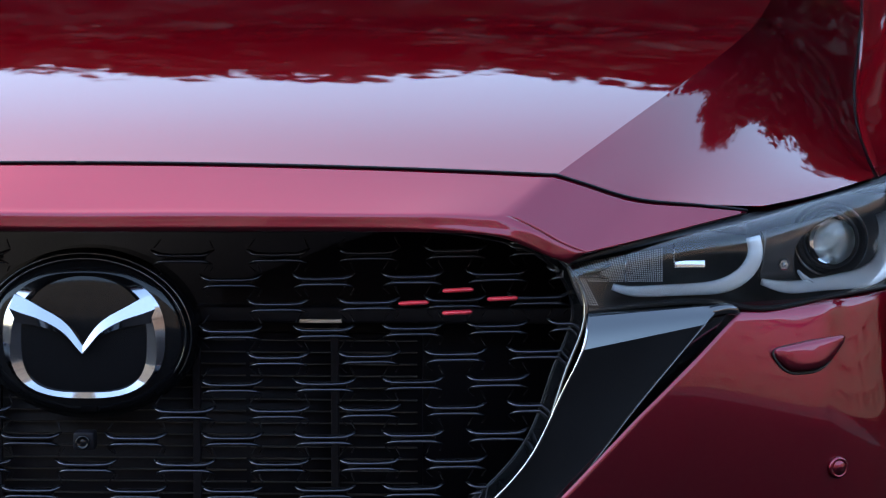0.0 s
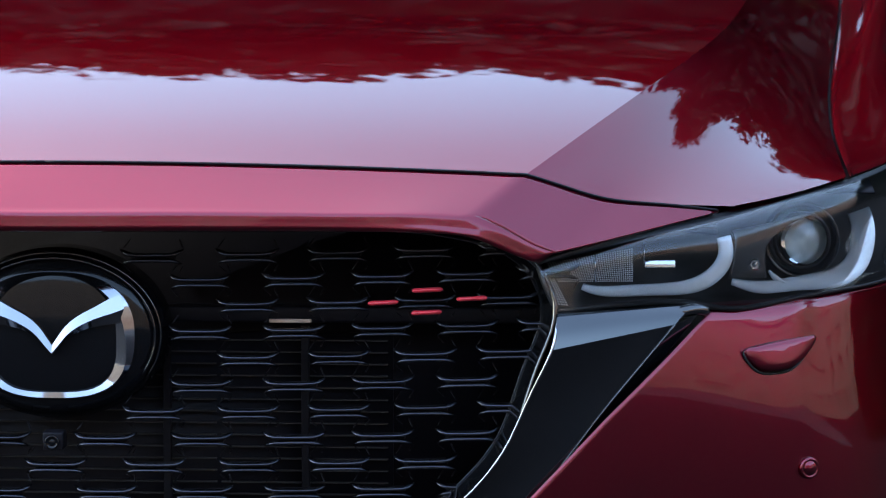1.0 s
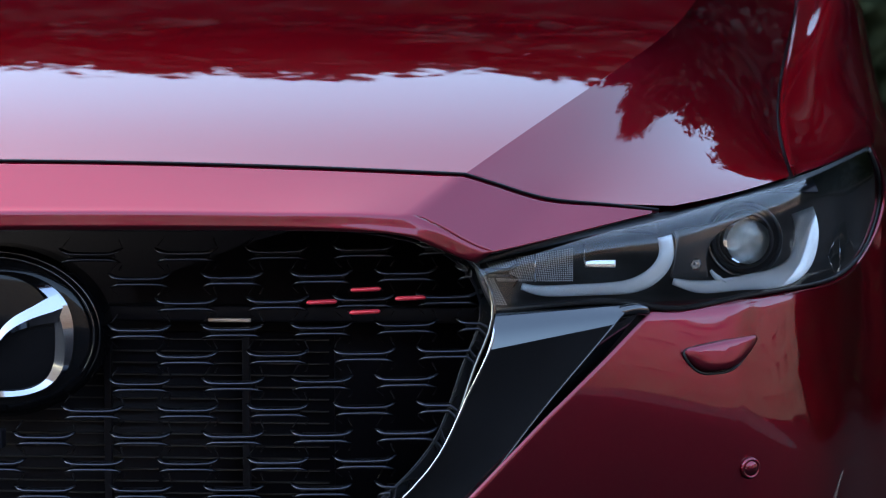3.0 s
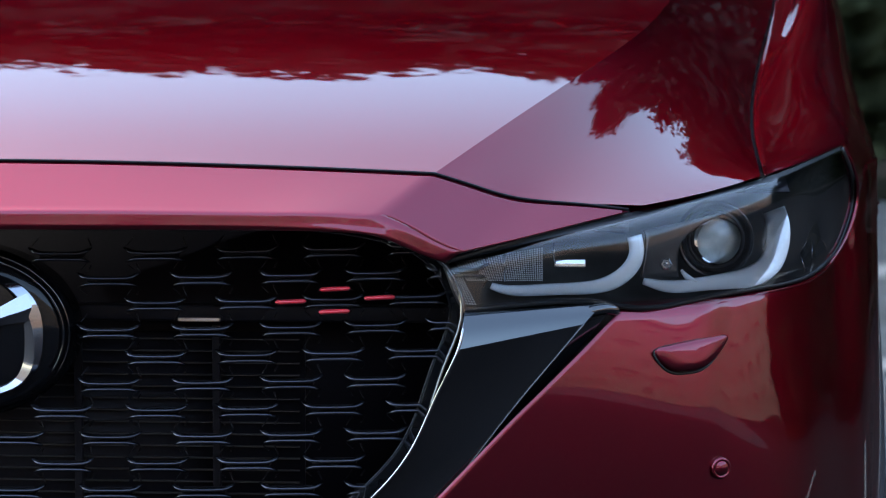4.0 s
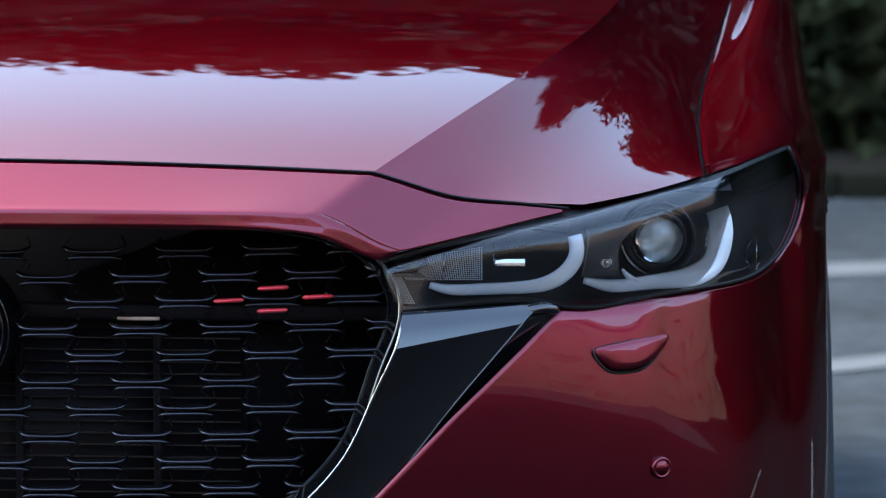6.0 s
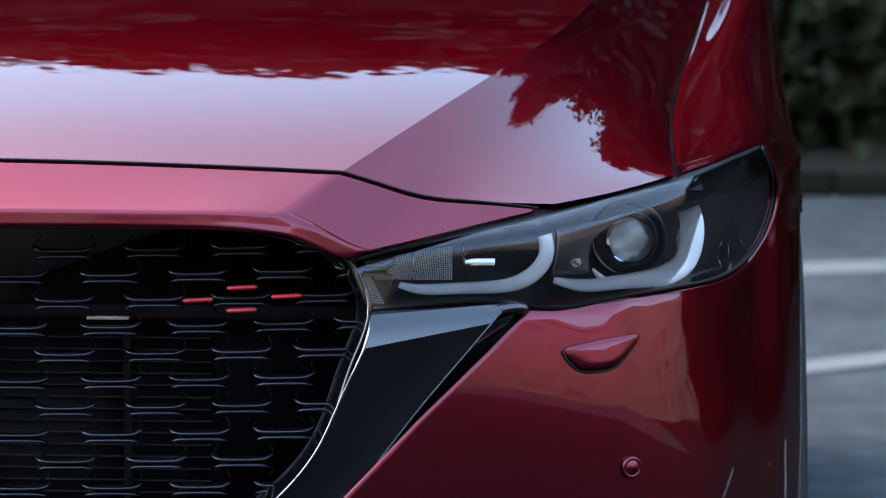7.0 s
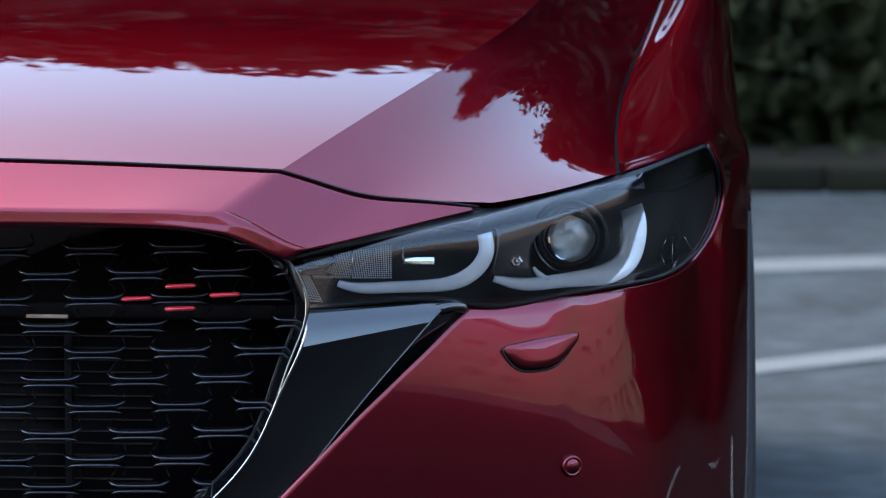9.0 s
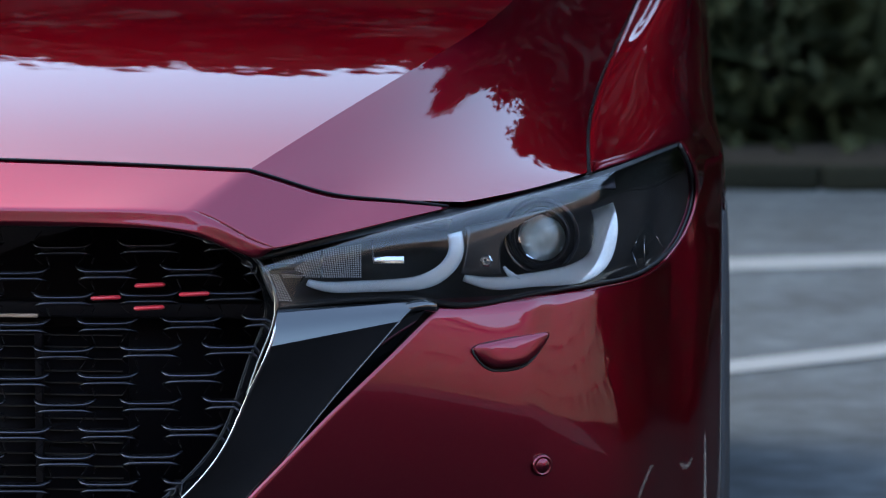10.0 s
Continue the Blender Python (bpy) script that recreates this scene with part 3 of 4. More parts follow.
step_in = inner_ring + np.array([0, 0.012, 0])
under_emblem(part("badge_ring", facets([step_out, outer_ring, crest_ring, inner_ring, step_in], True), CHROME, emblem))
for rx, rz, y in ((0.1085, 0.0835, 0.0225), (0.1035, 0.0785, 0.018)):
    rim = [oval(a, rx, rz, y) for a in np.linspace(-0.5, math.pi + 0.5, 72)]
    under_emblem(part("badge_rim", tube_bm(rim, 0.0014, 0.002, 8, up=(0, 1, 0)), GLOSS_BLACK, emblem))


def wing_line(points, y0, y1, side):
    p = spline([(x, 0, z) for x, z in points], 28)
    f = np.linspace(0, 1, 28)
    return np.stack([EMBLEM.x + side * p[:, 0], y0 * (1 - f) + y1 * f, EMBLEM.z + p[:, 2]], 1)


for side in (1, -1):
    upper = [(0.0700, 0.0430), (0.0610, 0.0395), (0.0435, 0.0300), (0.0260, 0.0205), (0.0135, 0.0100), (0.0057, -0.0005), (0.0, -0.0090)]
    ridge = [(0.0745, 0.0290), (0.0640, 0.0250), (0.0498, 0.0205), (0.0310, 0.0125), (0.0165, 0.0025), (0.0070, -0.0085), (0.0, -0.0165)]
    under = [(0.0680, 0.0135), (0.0600, 0.0125), (0.0466, 0.0105), (0.0293, 0.0055), (0.0155, -0.0020), (0.0064, -0.0105), (0.0, -0.0180)]
    top_line, mid_line, low_line = wing_line(upper, 0.0070, 0.0030, side), wing_line(ridge, 0.0020, -0.0010, side), wing_line(under, 0.0080, 0.0040, side)
    bm = facets([top_line + np.array([0, 0.010, 0]), top_line, mid_line, low_line, low_line + np.array([0, 0.010, 0])])
    under_emblem(part("badge_wing", bm, CHROME, emblem))

camera_eye = part("parking_camera", block_bm(-0.0085, 0.0125, 0.006, 0.03, 0.6925, 0.7110, 0.002), DEEP_BLACK, car, "small black front parking camera")
part("lens", lathe_bm([(0.0075, 0.0), (0.0075, 0.003), (0.0055, 0.0035), (0.0048, 0.001), (0.0025, 0.0025), (0, 0.003)], (0.002, 0.004, 0.7015), (0, -1, 0), 24), BADGE_BLACK, camera_eye)

# ---------------------------------------------------------------- radiator behind the grille
radiator = part("radiator", block_bm(-0.34, 0.34, 0.118, 0.128, 0.52, 0.80), DEEP_BLACK, car)
for i in range(22):
    z = 0.53 + 0.0125 * i
    for x0, x1 in ((-0.335, -0.16), (-0.155, 0.155), (0.16, 0.335)):
        part("fin", block_bm(x0, x1, 0.112, 0.118, z, z + 0.0011), RADIATOR, radiator, smooth=False)
for x in (-0.25, -0.105, 0.105, 0.25):
    part("post", block_bm(x - 0.004, x + 0.004, 0.100, 0.110, 0.52, 0.81, 0.001), DEEP_BLACK, radiator, smooth=False)
part("beam_tab", block_bm(-0.0215, 0.0215, -0.003, 0.003, -0.0018, 0.0018, 0.0008), TAB, car, "pale metal tab behind the grille").matrix_basis = pose(*(0.243, 0.030, 0.824))
part("crash_beam", block_bm(-0.50, 0.50, 0.085, 0.105, 0.815, 0.832, 0.003), DEEP_BLACK, car)

# ---------------------------------------------------------------- wing blades beside the grille
def blade_set():
    edge_in = [(0.516, -0.030, 0.835), (0.513, -0.044, 0.813), (0.493, -0.043, 0.766), (0.463, -0.036, 0.702), (0.424, -0.030, 0.654), (0.360, -0.024, 0.598)]
    ridge = [(0.635, 0.042, 0.829), (0.616, 0.015, 0.804), (0.556, -0.010, 0.733), (0.501, -0.021, 0.664), (0.439, -0.026, 0.607)]
    edge_out = [(0.656, 0.044, 0.832), (0.628, 0.032, 0.798), (0.562, 0.008, 0.726), (0.502, -0.008, 0.651), (0.448, -0.014, 0.588)]
    shelf_in, shelf_out = (0.5125, -0.049, 0.8065), (0.6325, 0.0225, 0.8235)
    top_in, top_out = (0.516, -0.030, 0.837), (0.652, 0.047, 0.841)
    half_in, half_out = (0.5142, -0.0412, 0.8230), (0.6425, 0.0337, 0.8337)
    top = loft([polyline([top_in, top_out], 20), polyline([half_in, half_out], 20), polyline([shelf_in, shelf_out], 20)], 20, 12)
    ledge = np.stack([polyline([(0.516, -0.012, 0.840), (0.653, 0.062, 0.842)], 20), polyline([(0.516, -0.026, 0.839), (0.652, 0.050, 0.842)], 20), polyline([top_in, top_out], 20)])
    n = 40
    a = spline([shelf_in] + edge_in[2:], n)
    r = spline([shelf_out] + ridge[1:], n)
    o = spline([edge_out[0]] + edge_out[1:], n)
    face = coons(a, r, polyline([a[0], r[0]], 16), polyline([a[-1], r[-1]], 16))
    outer_face = coons(r, o, polyline([r[0], o[0]], 6), polyline([r[-1], o[-1]], 6))
    bm = sheet_bm(top, (0, -0.6, 1))
    sheet_bm(ledge, (0, -0.3, 1), bm=bm)
    sheet_bm(face, (0.2, -1, 0), bm=bm)
    sheet_bm(outer_face, (0.4, -1, 0), bm=bm)
    sheet_bm(np.stack([o, o + np.array([0.004, 0.05, 0])]), (1, 0, -0.5), bm=bm)
    blade = part("grille_blade", bm, GLOSS_BLACK, car, "gloss black wing blade with a chrome inner edge")
    line = spline([tuple(p) for p in ([(0.516, -0.024, 0.833), (0.513, -0.047, 0.810)] + [tuple(q) for q in edge_in[2:]])], 40)
    part("chrome_edge", tube_bm(line + np.array([-0.001, -0.002, 0]), 0.0030, 0.0016, 8, up=(1, 0, 0)), SATIN_CHROME, blade)
    part("ridge_line", tube_bm(r + np.array([0, -0.0005, 0]), 0.0011, 0.0011, 8, up=(1, 0, 0)), GLOSS_BLACK, blade)
    nub = spline([(0.628, 0.034, 0.832), (0.640, 0.041, 0.8345), (0.652, 0.048, 0.836), (0.662, 0.057, 0.8335), (0.666, 0.066, 0.829)], 18)
    part("tip_cap", tube_bm(nub, 0.0075, 0.0066, 14, taper=list(np.interp(np.linspace(0, 1, 18), [0, 0.25, 0.8, 1], [0.35, 1, 0.95, 0.5]))), GLOSS_BLACK, blade)
    return blade


blade = blade_set()
mirrored(blade, car)

# ---------------------------------------------------------------- bumper
PLAN_X = [0.30, 0.42, 0.49, 0.56, 0.63, 0.70, 0.775, 0.83, 0.875, 0.915, 0.940, 0.957]
PLAN_Y = [-0.062, -0.050, -0.038, -0.018, 0.014, 0.057, 0.105, 0.163, 0.236, 0.328, 0.387, 0.445]


def bumper_y(x, z):
    """Depth of the bumper skin: a bowed plan, rolled back above and below its foremost height."""
    front = natural(PLAN_X, np.array(PLAN_Y)[:, None], np.atleast_1d(x).astype(float))[:, 0]
    crest = np.interp(x, [0.5, 0.63, 0.70, 0.775, 0.86, 0.92, 0.96], [0.752, 0.738, 0.718, 0.695, 0.682, 0.675, 0.675])
    roll = np.interp(x, [0.78, 0.83, 0.87, 0.90], [1.75, 0.8, 0.15, 0.0])
    lean = np.interp(x, [0.76, 0.82, 0.86, 0.90, 0.93, 0.955, 0.965], [0.0, 0.20, 0.40, 0.55, 0.50, 0.50, 0.50])
    up = np.asarray(z) - crest
    fall = np.asarray(z) - 0.67
    corner = np.interp(x, [0.905, 0.925], [0.0, 0.30]) * np.maximum(np.asarray(z) - 0.868, 0)
    return front - corner + np.where(up > 0, roll, 0.35) * up ** 2 + lean * (0.2 * fall + 0.4 * (fall + np.sqrt(fall * fall + 0.0025)))


fine_x = np.linspace(0.30, 0.957, 400)
fine_y = natural(PLAN_X, np.array(PLAN_Y)[:, None], fine_x)[:, 0]
girth = np.concatenate([[0], np.cumsum(np.hypot(np.diff(fine_x), np.diff(fine_y)))])
bumper_net = np.zeros((64, 84, 3))
for j, f in enumerate(np.linspace(0, 1, 64)):
    z_left = 0.831 * (1 - f) + 0.30 * f
    x_left = np.interp(z_left, [0.30, 0.50, 0.578, 0.654, 0.732, 0.795, 0.831], [0.30, 0.36, 0.419, 0.488, 0.563, 0.629, 0.666])
    x = np.interp(np.linspace(np.interp(x_left, fine_x, girth), girth[-1], 84), girth, fine_x)
    top = np.interp(x, [0.666, 0.742, 0.819, 0.867, 0.899, 0.919, 0.928, 0.940, 0.965], [0.831, 0.830, 0.833, 0.836, 0.850, 0.880, 0.925, 0.950, 0.952])
    z = top * (1 - f) + 0.30 * f
    bumper_net[j] = np.stack([x, bumper_y(x, z), z], 1)
ledge = np.stack([bumper_net[0] + np.array([0, dy, dz]) for dy, dz in ((0.022, 0.0085), (0.012, 0.0062), (0.005, 0.0035))])
bumper_net = np.concatenate([np.where(np.arange(84)[None, :, None] < 62, ledge, bumper_net[:1]), bumper_net])
turned = np.stack([bumper_net[:, -1] + np.array(d) for d in ((0.0015, 0.010, 0), (0.002, 0.06, 0), (0.002, 0.16, 0))], 1)
bumper_net = np.concatenate([bumper_net, turned], 1)
bumper = sheet("bumper", bumper_net, (0.5, -1, 0), PAINT, car, False, 0.003, "red front bumper with washer cap and parking sensor")
mirrored(bumper, car)
skirt = loft([[(0, -0.045, 0.56), (0.2, -0.045, 0.56), (0.40, -0.035, 0.565)], [(0, -0.06, 0.46), (0.25, -0.055, 0.46), (0.45, -0.02, 0.46)], [(0, -0.03, 0.30), (0.25, -0.02, 0.30), (0.50, 0.03, 0.30)], [(0, 0.05, 0.20), (0.3, 0.06, 0.20), (0.55, 0.12, 0.20)]], 30, 20)
sheet("lower_grille", skirt, (0, -1, 0), SATIN_BLACK, car, True)

# ---------------------------------------------------------------- fenders
fender_front = np.concatenate([spline([(0.8165, 0.212, 0.959), (0.863, 0.301, 0.968), (0.910, 0.418, 0.977)], 20),
                               spline([(0.910, 0.418, 0.977), (0.923, 0.438, 0.948), (0.928, 0.459, 0.914)], 10)[1:],
                               polyline([(0.928, 0.459, 0.914), (0.957, 0.580, 0.905)], 12)[1:]])
fender_rows = [
    fender_front,
    [(0.810, 0.410, 0.996), (0.868, 0.42, 0.999), (0.928, 0.50, 0.984), (0.955, 0.56, 0.930), (0.962, 0.60, 0.885)],
    [(0.825, 0.690, 1.057), (0.872, 0.66, 1.056), (0.924, 0.68, 1.034), (0.955, 0.70, 0.965), (0.962, 0.72, 0.885)],
    [(0.849, 0.95, 1.107), (0.866, 0.953, 1.110), (0.890, 0.96, 1.133), (0.904, 0.962, 1.134), (0.925, 0.97, 1.117), (0.948, 0.98, 1.000), (0.955, 1.0, 0.885)],
    [(0.864, 1.27, 1.150), (0.89, 1.30, 1.200), (0.925, 1.36, 1.165), (0.945, 1.40, 1.010), (0.95, 1.42, 0.885)],
]
fender_net = loft(fender_rows, 40, 50)
hood_flank = outer[13:]
beside = np.stack([np.interp(fender_net[:, 0, 1], hood_flank[:, 1], hood_flank[:, i]) for i in (0, 2)], 1)
shift = np.zeros((50, 3))
shift[:, 0], shift[:, 2] = beside[:, 0] + 0.0040 - fender_net[:, 0, 0], beside[:, 1] - fender_net[:, 0, 2]
fender_net += shift[:, None] * (np.clip(1 - np.arange(40) / 14, 0, 1) ** 2)[None, :, None]
tuck = np.clip(np.arange(50) / 8, 0.05, 1)[:, None]
rolled = np.stack([fender_net[:, 0] + tuck * np.array(d) for d in ((-0.0008, 0, -0.012), (-0.0012, 0, -0.002))], 1)
fender_net = np.concatenate([rolled, fender_net], 1)
channel = np.stack([hood_flank + np.array([dx, 0, -0.016]) for dx in (-0.03, 0.004, 0.03)])
channel_ob = sheet("seam_channel", channel, (0, 0, 1), DEEP_BLACK, car, False, 0.002)
mirrored(channel_ob, car)
fender = sheet("fender", fender_net, (1, 0, 0.6), PAINT, car, False, 0.003, "red front fender above the wheel")
mirrored(fender, car)

# wheel arch, flank, wheels
HUB = (0.95, 0.36)


def arc(y0, r, x, a0, a1, n):
    return [(x, y0 - r * math.cos(a), HUB[1] + r * math.sin(a)) for a in np.linspace(a0, a1, n)]


def arch_set(y0):
    upper = np.array([(0.957, y, 0.888) for y in np.linspace(y0 - 0.40, y0 + 0.48, 40)])
    over = np.array(arc(y0, 0.47, 0.957, 0.35, math.pi - 0.2, 40))
    panel = sheet("wheel_arch_panel", np.stack([upper, (upper + over) / 2 + np.array([0.002, 0, 0]), over]), (1, 0, 0), PAINT, car, False, 0.003)
    mirrored(panel, car)
    ring = arc(y0, 0.475, 0.959, -0.3, math.pi + 0.3, 60)
    trim = part("wheel_arch_trim", tube_bm(ring, 0.050, 0.011, 12, up=(1, 0, 0)), RUBBER, car, "black plastic wheel arch trim")
    mirrored(trim, car)
    for s in (1, -1):
        wheel = part("wheel", lathe_bm([(0.05, 0.09), (0.2, 0.075), (0.235, 0.10), (0.24, -0.1)], (0, 0, 0), (1, 0, 0), 40), ALLOY, car)
        part("tyre", lathe_bm([(0.24, -0.10), (0.30, -0.115), (0.345, -0.105), (0.36, -0.075), (0.362, 0.0), (0.36, 0.075), (0.345, 0.105), (0.30, 0.115), (0.24, 0.10)], (0, 0, 0), (1, 0, 0), 48), RUBBER, wheel)
        for i in range(10):
            a = 2 * math.pi * i / 10
            spoke = part("spoke", tube_bm([(0.09, 0.04 * math.cos(a), 0.04 * math.sin(a)), (0.085, 0.23 * math.cos(a), 0.23 * math.sin(a))], 0.016, 0.012, 8, up=(1, 0, 0)), ALLOY, wheel)
        wheel.matrix_basis = pose(0.845 * s, y0, HUB[1], 0, 0, 0 if s > 0 else 180)


arch_set(0.95)
arch_set(3.65)
liner = sheet("wheel_liner", np.stack([np.array(arc(0.95, 0.42, x, -0.2, math.pi + 0.2, 30)) for x in (0.95, 0.55)]), (0, 0, -1), RUBBER, car, False)
mirrored(liner, car)
flank_rows = [[(0.950, 1.42, 0.888), (0.952, 2.4, 0.92), (0.952, 3.2, 0.95), (0.94, 4.0, 0.97), (0.90, 4.42, 0.98)],
              [(0.955, 1.40, 0.70), (0.935, 2.4, 0.70), (0.94, 3.0, 0.70), (0.955, 3.21, 0.72), (0.955, 3.22, 0.74)],
              [(0.950, 1.44, 0.36), (0.940, 2.0, 0.33), (0.94, 2.6, 0.33), (0.945, 3.0, 0.34), (0.95, 3.20, 0.36)]]
flank = sheet("door_side", loft(flank_rows, 30, 20), (1, 0, 0), PAINT, car, False)
mirrored(flank, car)
shoulder = loft([[(0.864, 1.27, 1.150), (0.87, 2.0, 1.13), (0.86, 3.0, 1.15), (0.80, 4.35, 1.17)], [(0.95, 1.42, 0.888), (0.952, 2.4, 0.92), (0.952, 3.2, 0.95), (0.90, 4.42, 0.98)]], 30, 8)
sheet_ob = sheet("shoulder", shoulder, (1, 0, 0.5), PAINT, car, False)
mirrored(sheet_ob, car)
screen = loft([[(0, 1.22, 1.165), (0.45, 1.25, 1.165), (0.83, 1.32, 1.15)], [(0, 1.62, 1.42), (0.42, 1.64, 1.42), (0.74, 1.70, 1.40)], [(0, 2.05, 1.64), (0.38, 2.07, 1.635), (0.62, 2.12, 1.60)]], 24, 20)
sheet("windscreen", screen, (0, -1, 1), GLASS, car, True)
roof = loft([[(0, 2.05, 1.642), (0.38, 2.07, 1.637), (0.62, 2.12, 1.602)], [(0, 3.0, 1.68), (0.4, 3.0, 1.67), (0.63, 3.0, 1.62)], [(0, 4.0, 1.62), (0.38, 4.0, 1.61), (0.58, 4.0, 1.56)]], 24, 20)
sheet("roof", roof, (0, 0, 1), PAINT, car, True)
side_glass = loft([[(0.62, 2.12, 1.60), (0.63, 3.0, 1.62), (0.58, 4.0, 1.56)], [(0.84, 1.32, 1.148), (0.86, 3.0, 1.15), (0.80, 4.35, 1.17)]], 24, 8)
mirrored(sheet("side_window", side_glass, (1, 0, 0.3), GLASS, car), car)
tail = loft([[(0, 4.0, 1.62), (0.38, 4.0, 1.61), (0.58, 4.0, 1.56)], [(0, 4.40, 1.17), (0.4, 4.40, 1.17), (0.80, 4.35, 1.17)], [(0, 4.50, 0.95), (0.5, 4.49, 0.95), (0.90, 4.42, 0.95)], [(0, 4.48, 0.40), (0.5, 4.47, 0.40), (0.92, 4.30, 0.40)]], 24, 24)
sheet("tailgate", tail, (0, 1, 0), PAINT, car, True)
part("floor_pan", block_bm(-0.86, 0.86, 0.35, 4.3, 0.26, 0.34, 0.02), RUBBER, car)

# ---------------------------------------------------------------- headlamps
def ribbon_bm(points, half_widths, deep, bm=None):
    """A flat light guide with a slightly crowned front, swept along points that face the front."""
    bm = bm or bmesh.new()
    p = [Vector(q) for q in points]
    rings = []
    for i, q in enumerate(p):
        ahead = (p[min(i + 1, len(p) - 1)] - p[max(i - 1, 0)]).normalized()
        side = ahead.cross(Vector((0, 1, 0))).normalized()
        w = half_widths[i]
        shape = [(-1, deep), (-1, 0.001), (-0.86, -0.001), (-0.4, -0.002), (0.4, -0.002), (0.86, -0.001), (1, 0.001), (1, deep)]
        rings.append([bm.verts.new(q + side * (w * a) + Vector((0, d, 0))) for a, d in shape])
    for r0, r1 in zip(rings, rings[1:]):
        for j in range(7):
            bm.faces.new((r0[j], r0[j + 1], r1[j + 1], r1[j]))
    bm.faces.new(rings[0]), bm.faces.new(rings[-1][::-1])
    bmesh.ops.recalc_face_normals(bm, faces=bm.faces)
    return bm


def widths(values, count):
    return list(np.interp(np.linspace(0, 1, count), np.linspace(0, 1, len(values)), values))


def headlamp():
    rim_top = spline([(0.494, -0.012, 0.889), (0.572, 0.022, 0.909), (0.677, 0.090, 0.930), (0.747, 0.150, 0.944), (0.815, 0.212, 0.956), (0.863, 0.300, 0.966), (0.908, 0.415, 0.976)], 60)
    top = spline([(0.495, -0.012, 0.888), (0.572, 0.018, 0.905), (0.677, 0.078, 0.924), (0.747, 0.135, 0.939), (0.815, 0.200, 0.952), (0.863, 0.290, 0.963), (0.908, 0.410, 0.973)], 60)
    right = spline([(0.908, 0.410, 0.973), (0.919, 0.430, 0.947), (0.923, 0.445, 0.916), (0.914, 0.425, 0.883), (0.895, 0.370, 0.856)], 32)
    low = spline([(0.515, -0.018, 0.841), (0.584, 0.014, 0.845), (0.654, 0.050, 0.841), (0.676, 0.060, 0.836), (0.742, 0.116, 0.837), (0.813, 0.198, 0.841), (0.864, 0.280, 0.844), (0.895, 0.370, 0.856)], 60)
    left = spline([(0.495, -0.012, 0.888), (0.503, -0.016, 0.866), (0.515, -0.018, 0.841)], 32)
    u, v = np.linspace(0, 1, 60)[None, :], np.linspace(0, 1, 32)[:, None]
    shut = top[None] * (1 - v[..., None]) + low[None] * v[..., None]
    for edge, reach in ((left, (1 - u) ** 6), (right, u ** 6)):
        straight = polyline([edge[0], edge[-1]], 32)
        shut = shut + reach[..., None] * (edge - straight)[:, None]
    tall = np.linalg.norm(top - low, axis=1)[None, :]
    cover = shut.copy()
    fall = np.linspace(0, 1, 32)
    slope = np.interp(fall, [0, 0.12, 0.25, 0.4, 0.6, 1], [2.3, 0.75, 0.0, -0.2, -0.25, -0.35])
    bulge = np.concatenate([[0], np.cumsum((slope[1:] + slope[:-1]) / 62)])
    bulge = (bulge - fall * bulge[-1])[:, None]
    corner = np.interp(fall, [0, 0.3, 0.7, 0.88, 1], [0, 0.03, 0.075, 0.08, 0])[:, None]
    turn_in = np.clip((u - 0.66) / 0.16, 0, 1)
    bulge = bulge * (1 - turn_in) + corner * turn_in
    cover[..., 1] -= tall * bulge * np.sin(np.pi * np.clip(u, 0.02, 0.98)) ** 0.4
    depth = 0.050 + 0.050 * np.sin(np.pi * u) ** 0.6
    bowl = shut.copy()
    bowl[..., 1] += depth * np.sin(np.pi * v) ** 0.3
    body = sheet("headlamp", bowl, (0, -1, 0), DARK_BEZEL, car, False, 0, "slim clear headlamp, switched off, with white light guides")
    pane = sheet("cover", cover, (0.3, -1, 0.2), LENS_COVER, body, False, 0)
    pane.visible_shadow = False
    flange = np.stack([rim_top, (rim_top + top) / 2 + np.array([0, 0.004, -0.001]), top])
    sheet("upper_flange", flange, (0, -1, 0.4), SATIN_BLACK, body, False, 0.002)
    seal = np.concatenate([right, low[::-1][1:], left[::-1][1:]])
    part("seal", tube_bm(seal + np.array([0, 0.005, 0]), 0.003, 0.004, 6, up=(0, 1, 0)), SATIN_BLACK, body)
    edge = np.concatenate([right[2:] + np.array([0.0050, 0.002, 0.0]), low[::-1][1:22] + np.array([0.002, 0.0, -0.0045])])
    part("paint_edge", tube_bm(edge, 0.0028, 0.0028, 8, up=(0, 1, 0), taper=list(np.interp(np.linspace(0, 1, len(edge)), [0, 0.15, 0.6, 1], [0.15, 1, 0.8, 0.1]))), PAINT, body, "thin red painted edge")
    # light guides
    g1 = spline([(0.539, 0.022, 0.861), (0.550, 0.028, 0.857), (0.588, 0.040, 0.855), (0.628, 0.058, 0.855), (0.653, 0.068, 0.858), (0.673, 0.075, 0.869), (0.684, 0.080, 0.887), (0.682, 0.084, 0.906)], 44)
    part("light_guide", ribbon_bm(g1, widths([0.003, 0.0052, 0.0056, 0.0058, 0.0065, 0.0078, 0.0080, 0.0074], 44), 0.010), GUIDE_WHITE, body, "milky white light guide, unlit")
    g2 = spline([(0.691, 0.094, 0.859), (0.710, 0.104, 0.853), (0.750, 0.138, 0.851), (0.783, 0.167, 0.852), (0.807, 0.192, 0.855), (0.824, 0.208, 0.866), (0.832, 0.217, 0.889), (0.832, 0.224, 0.906), (0.828, 0.234, 0.920)], 52)
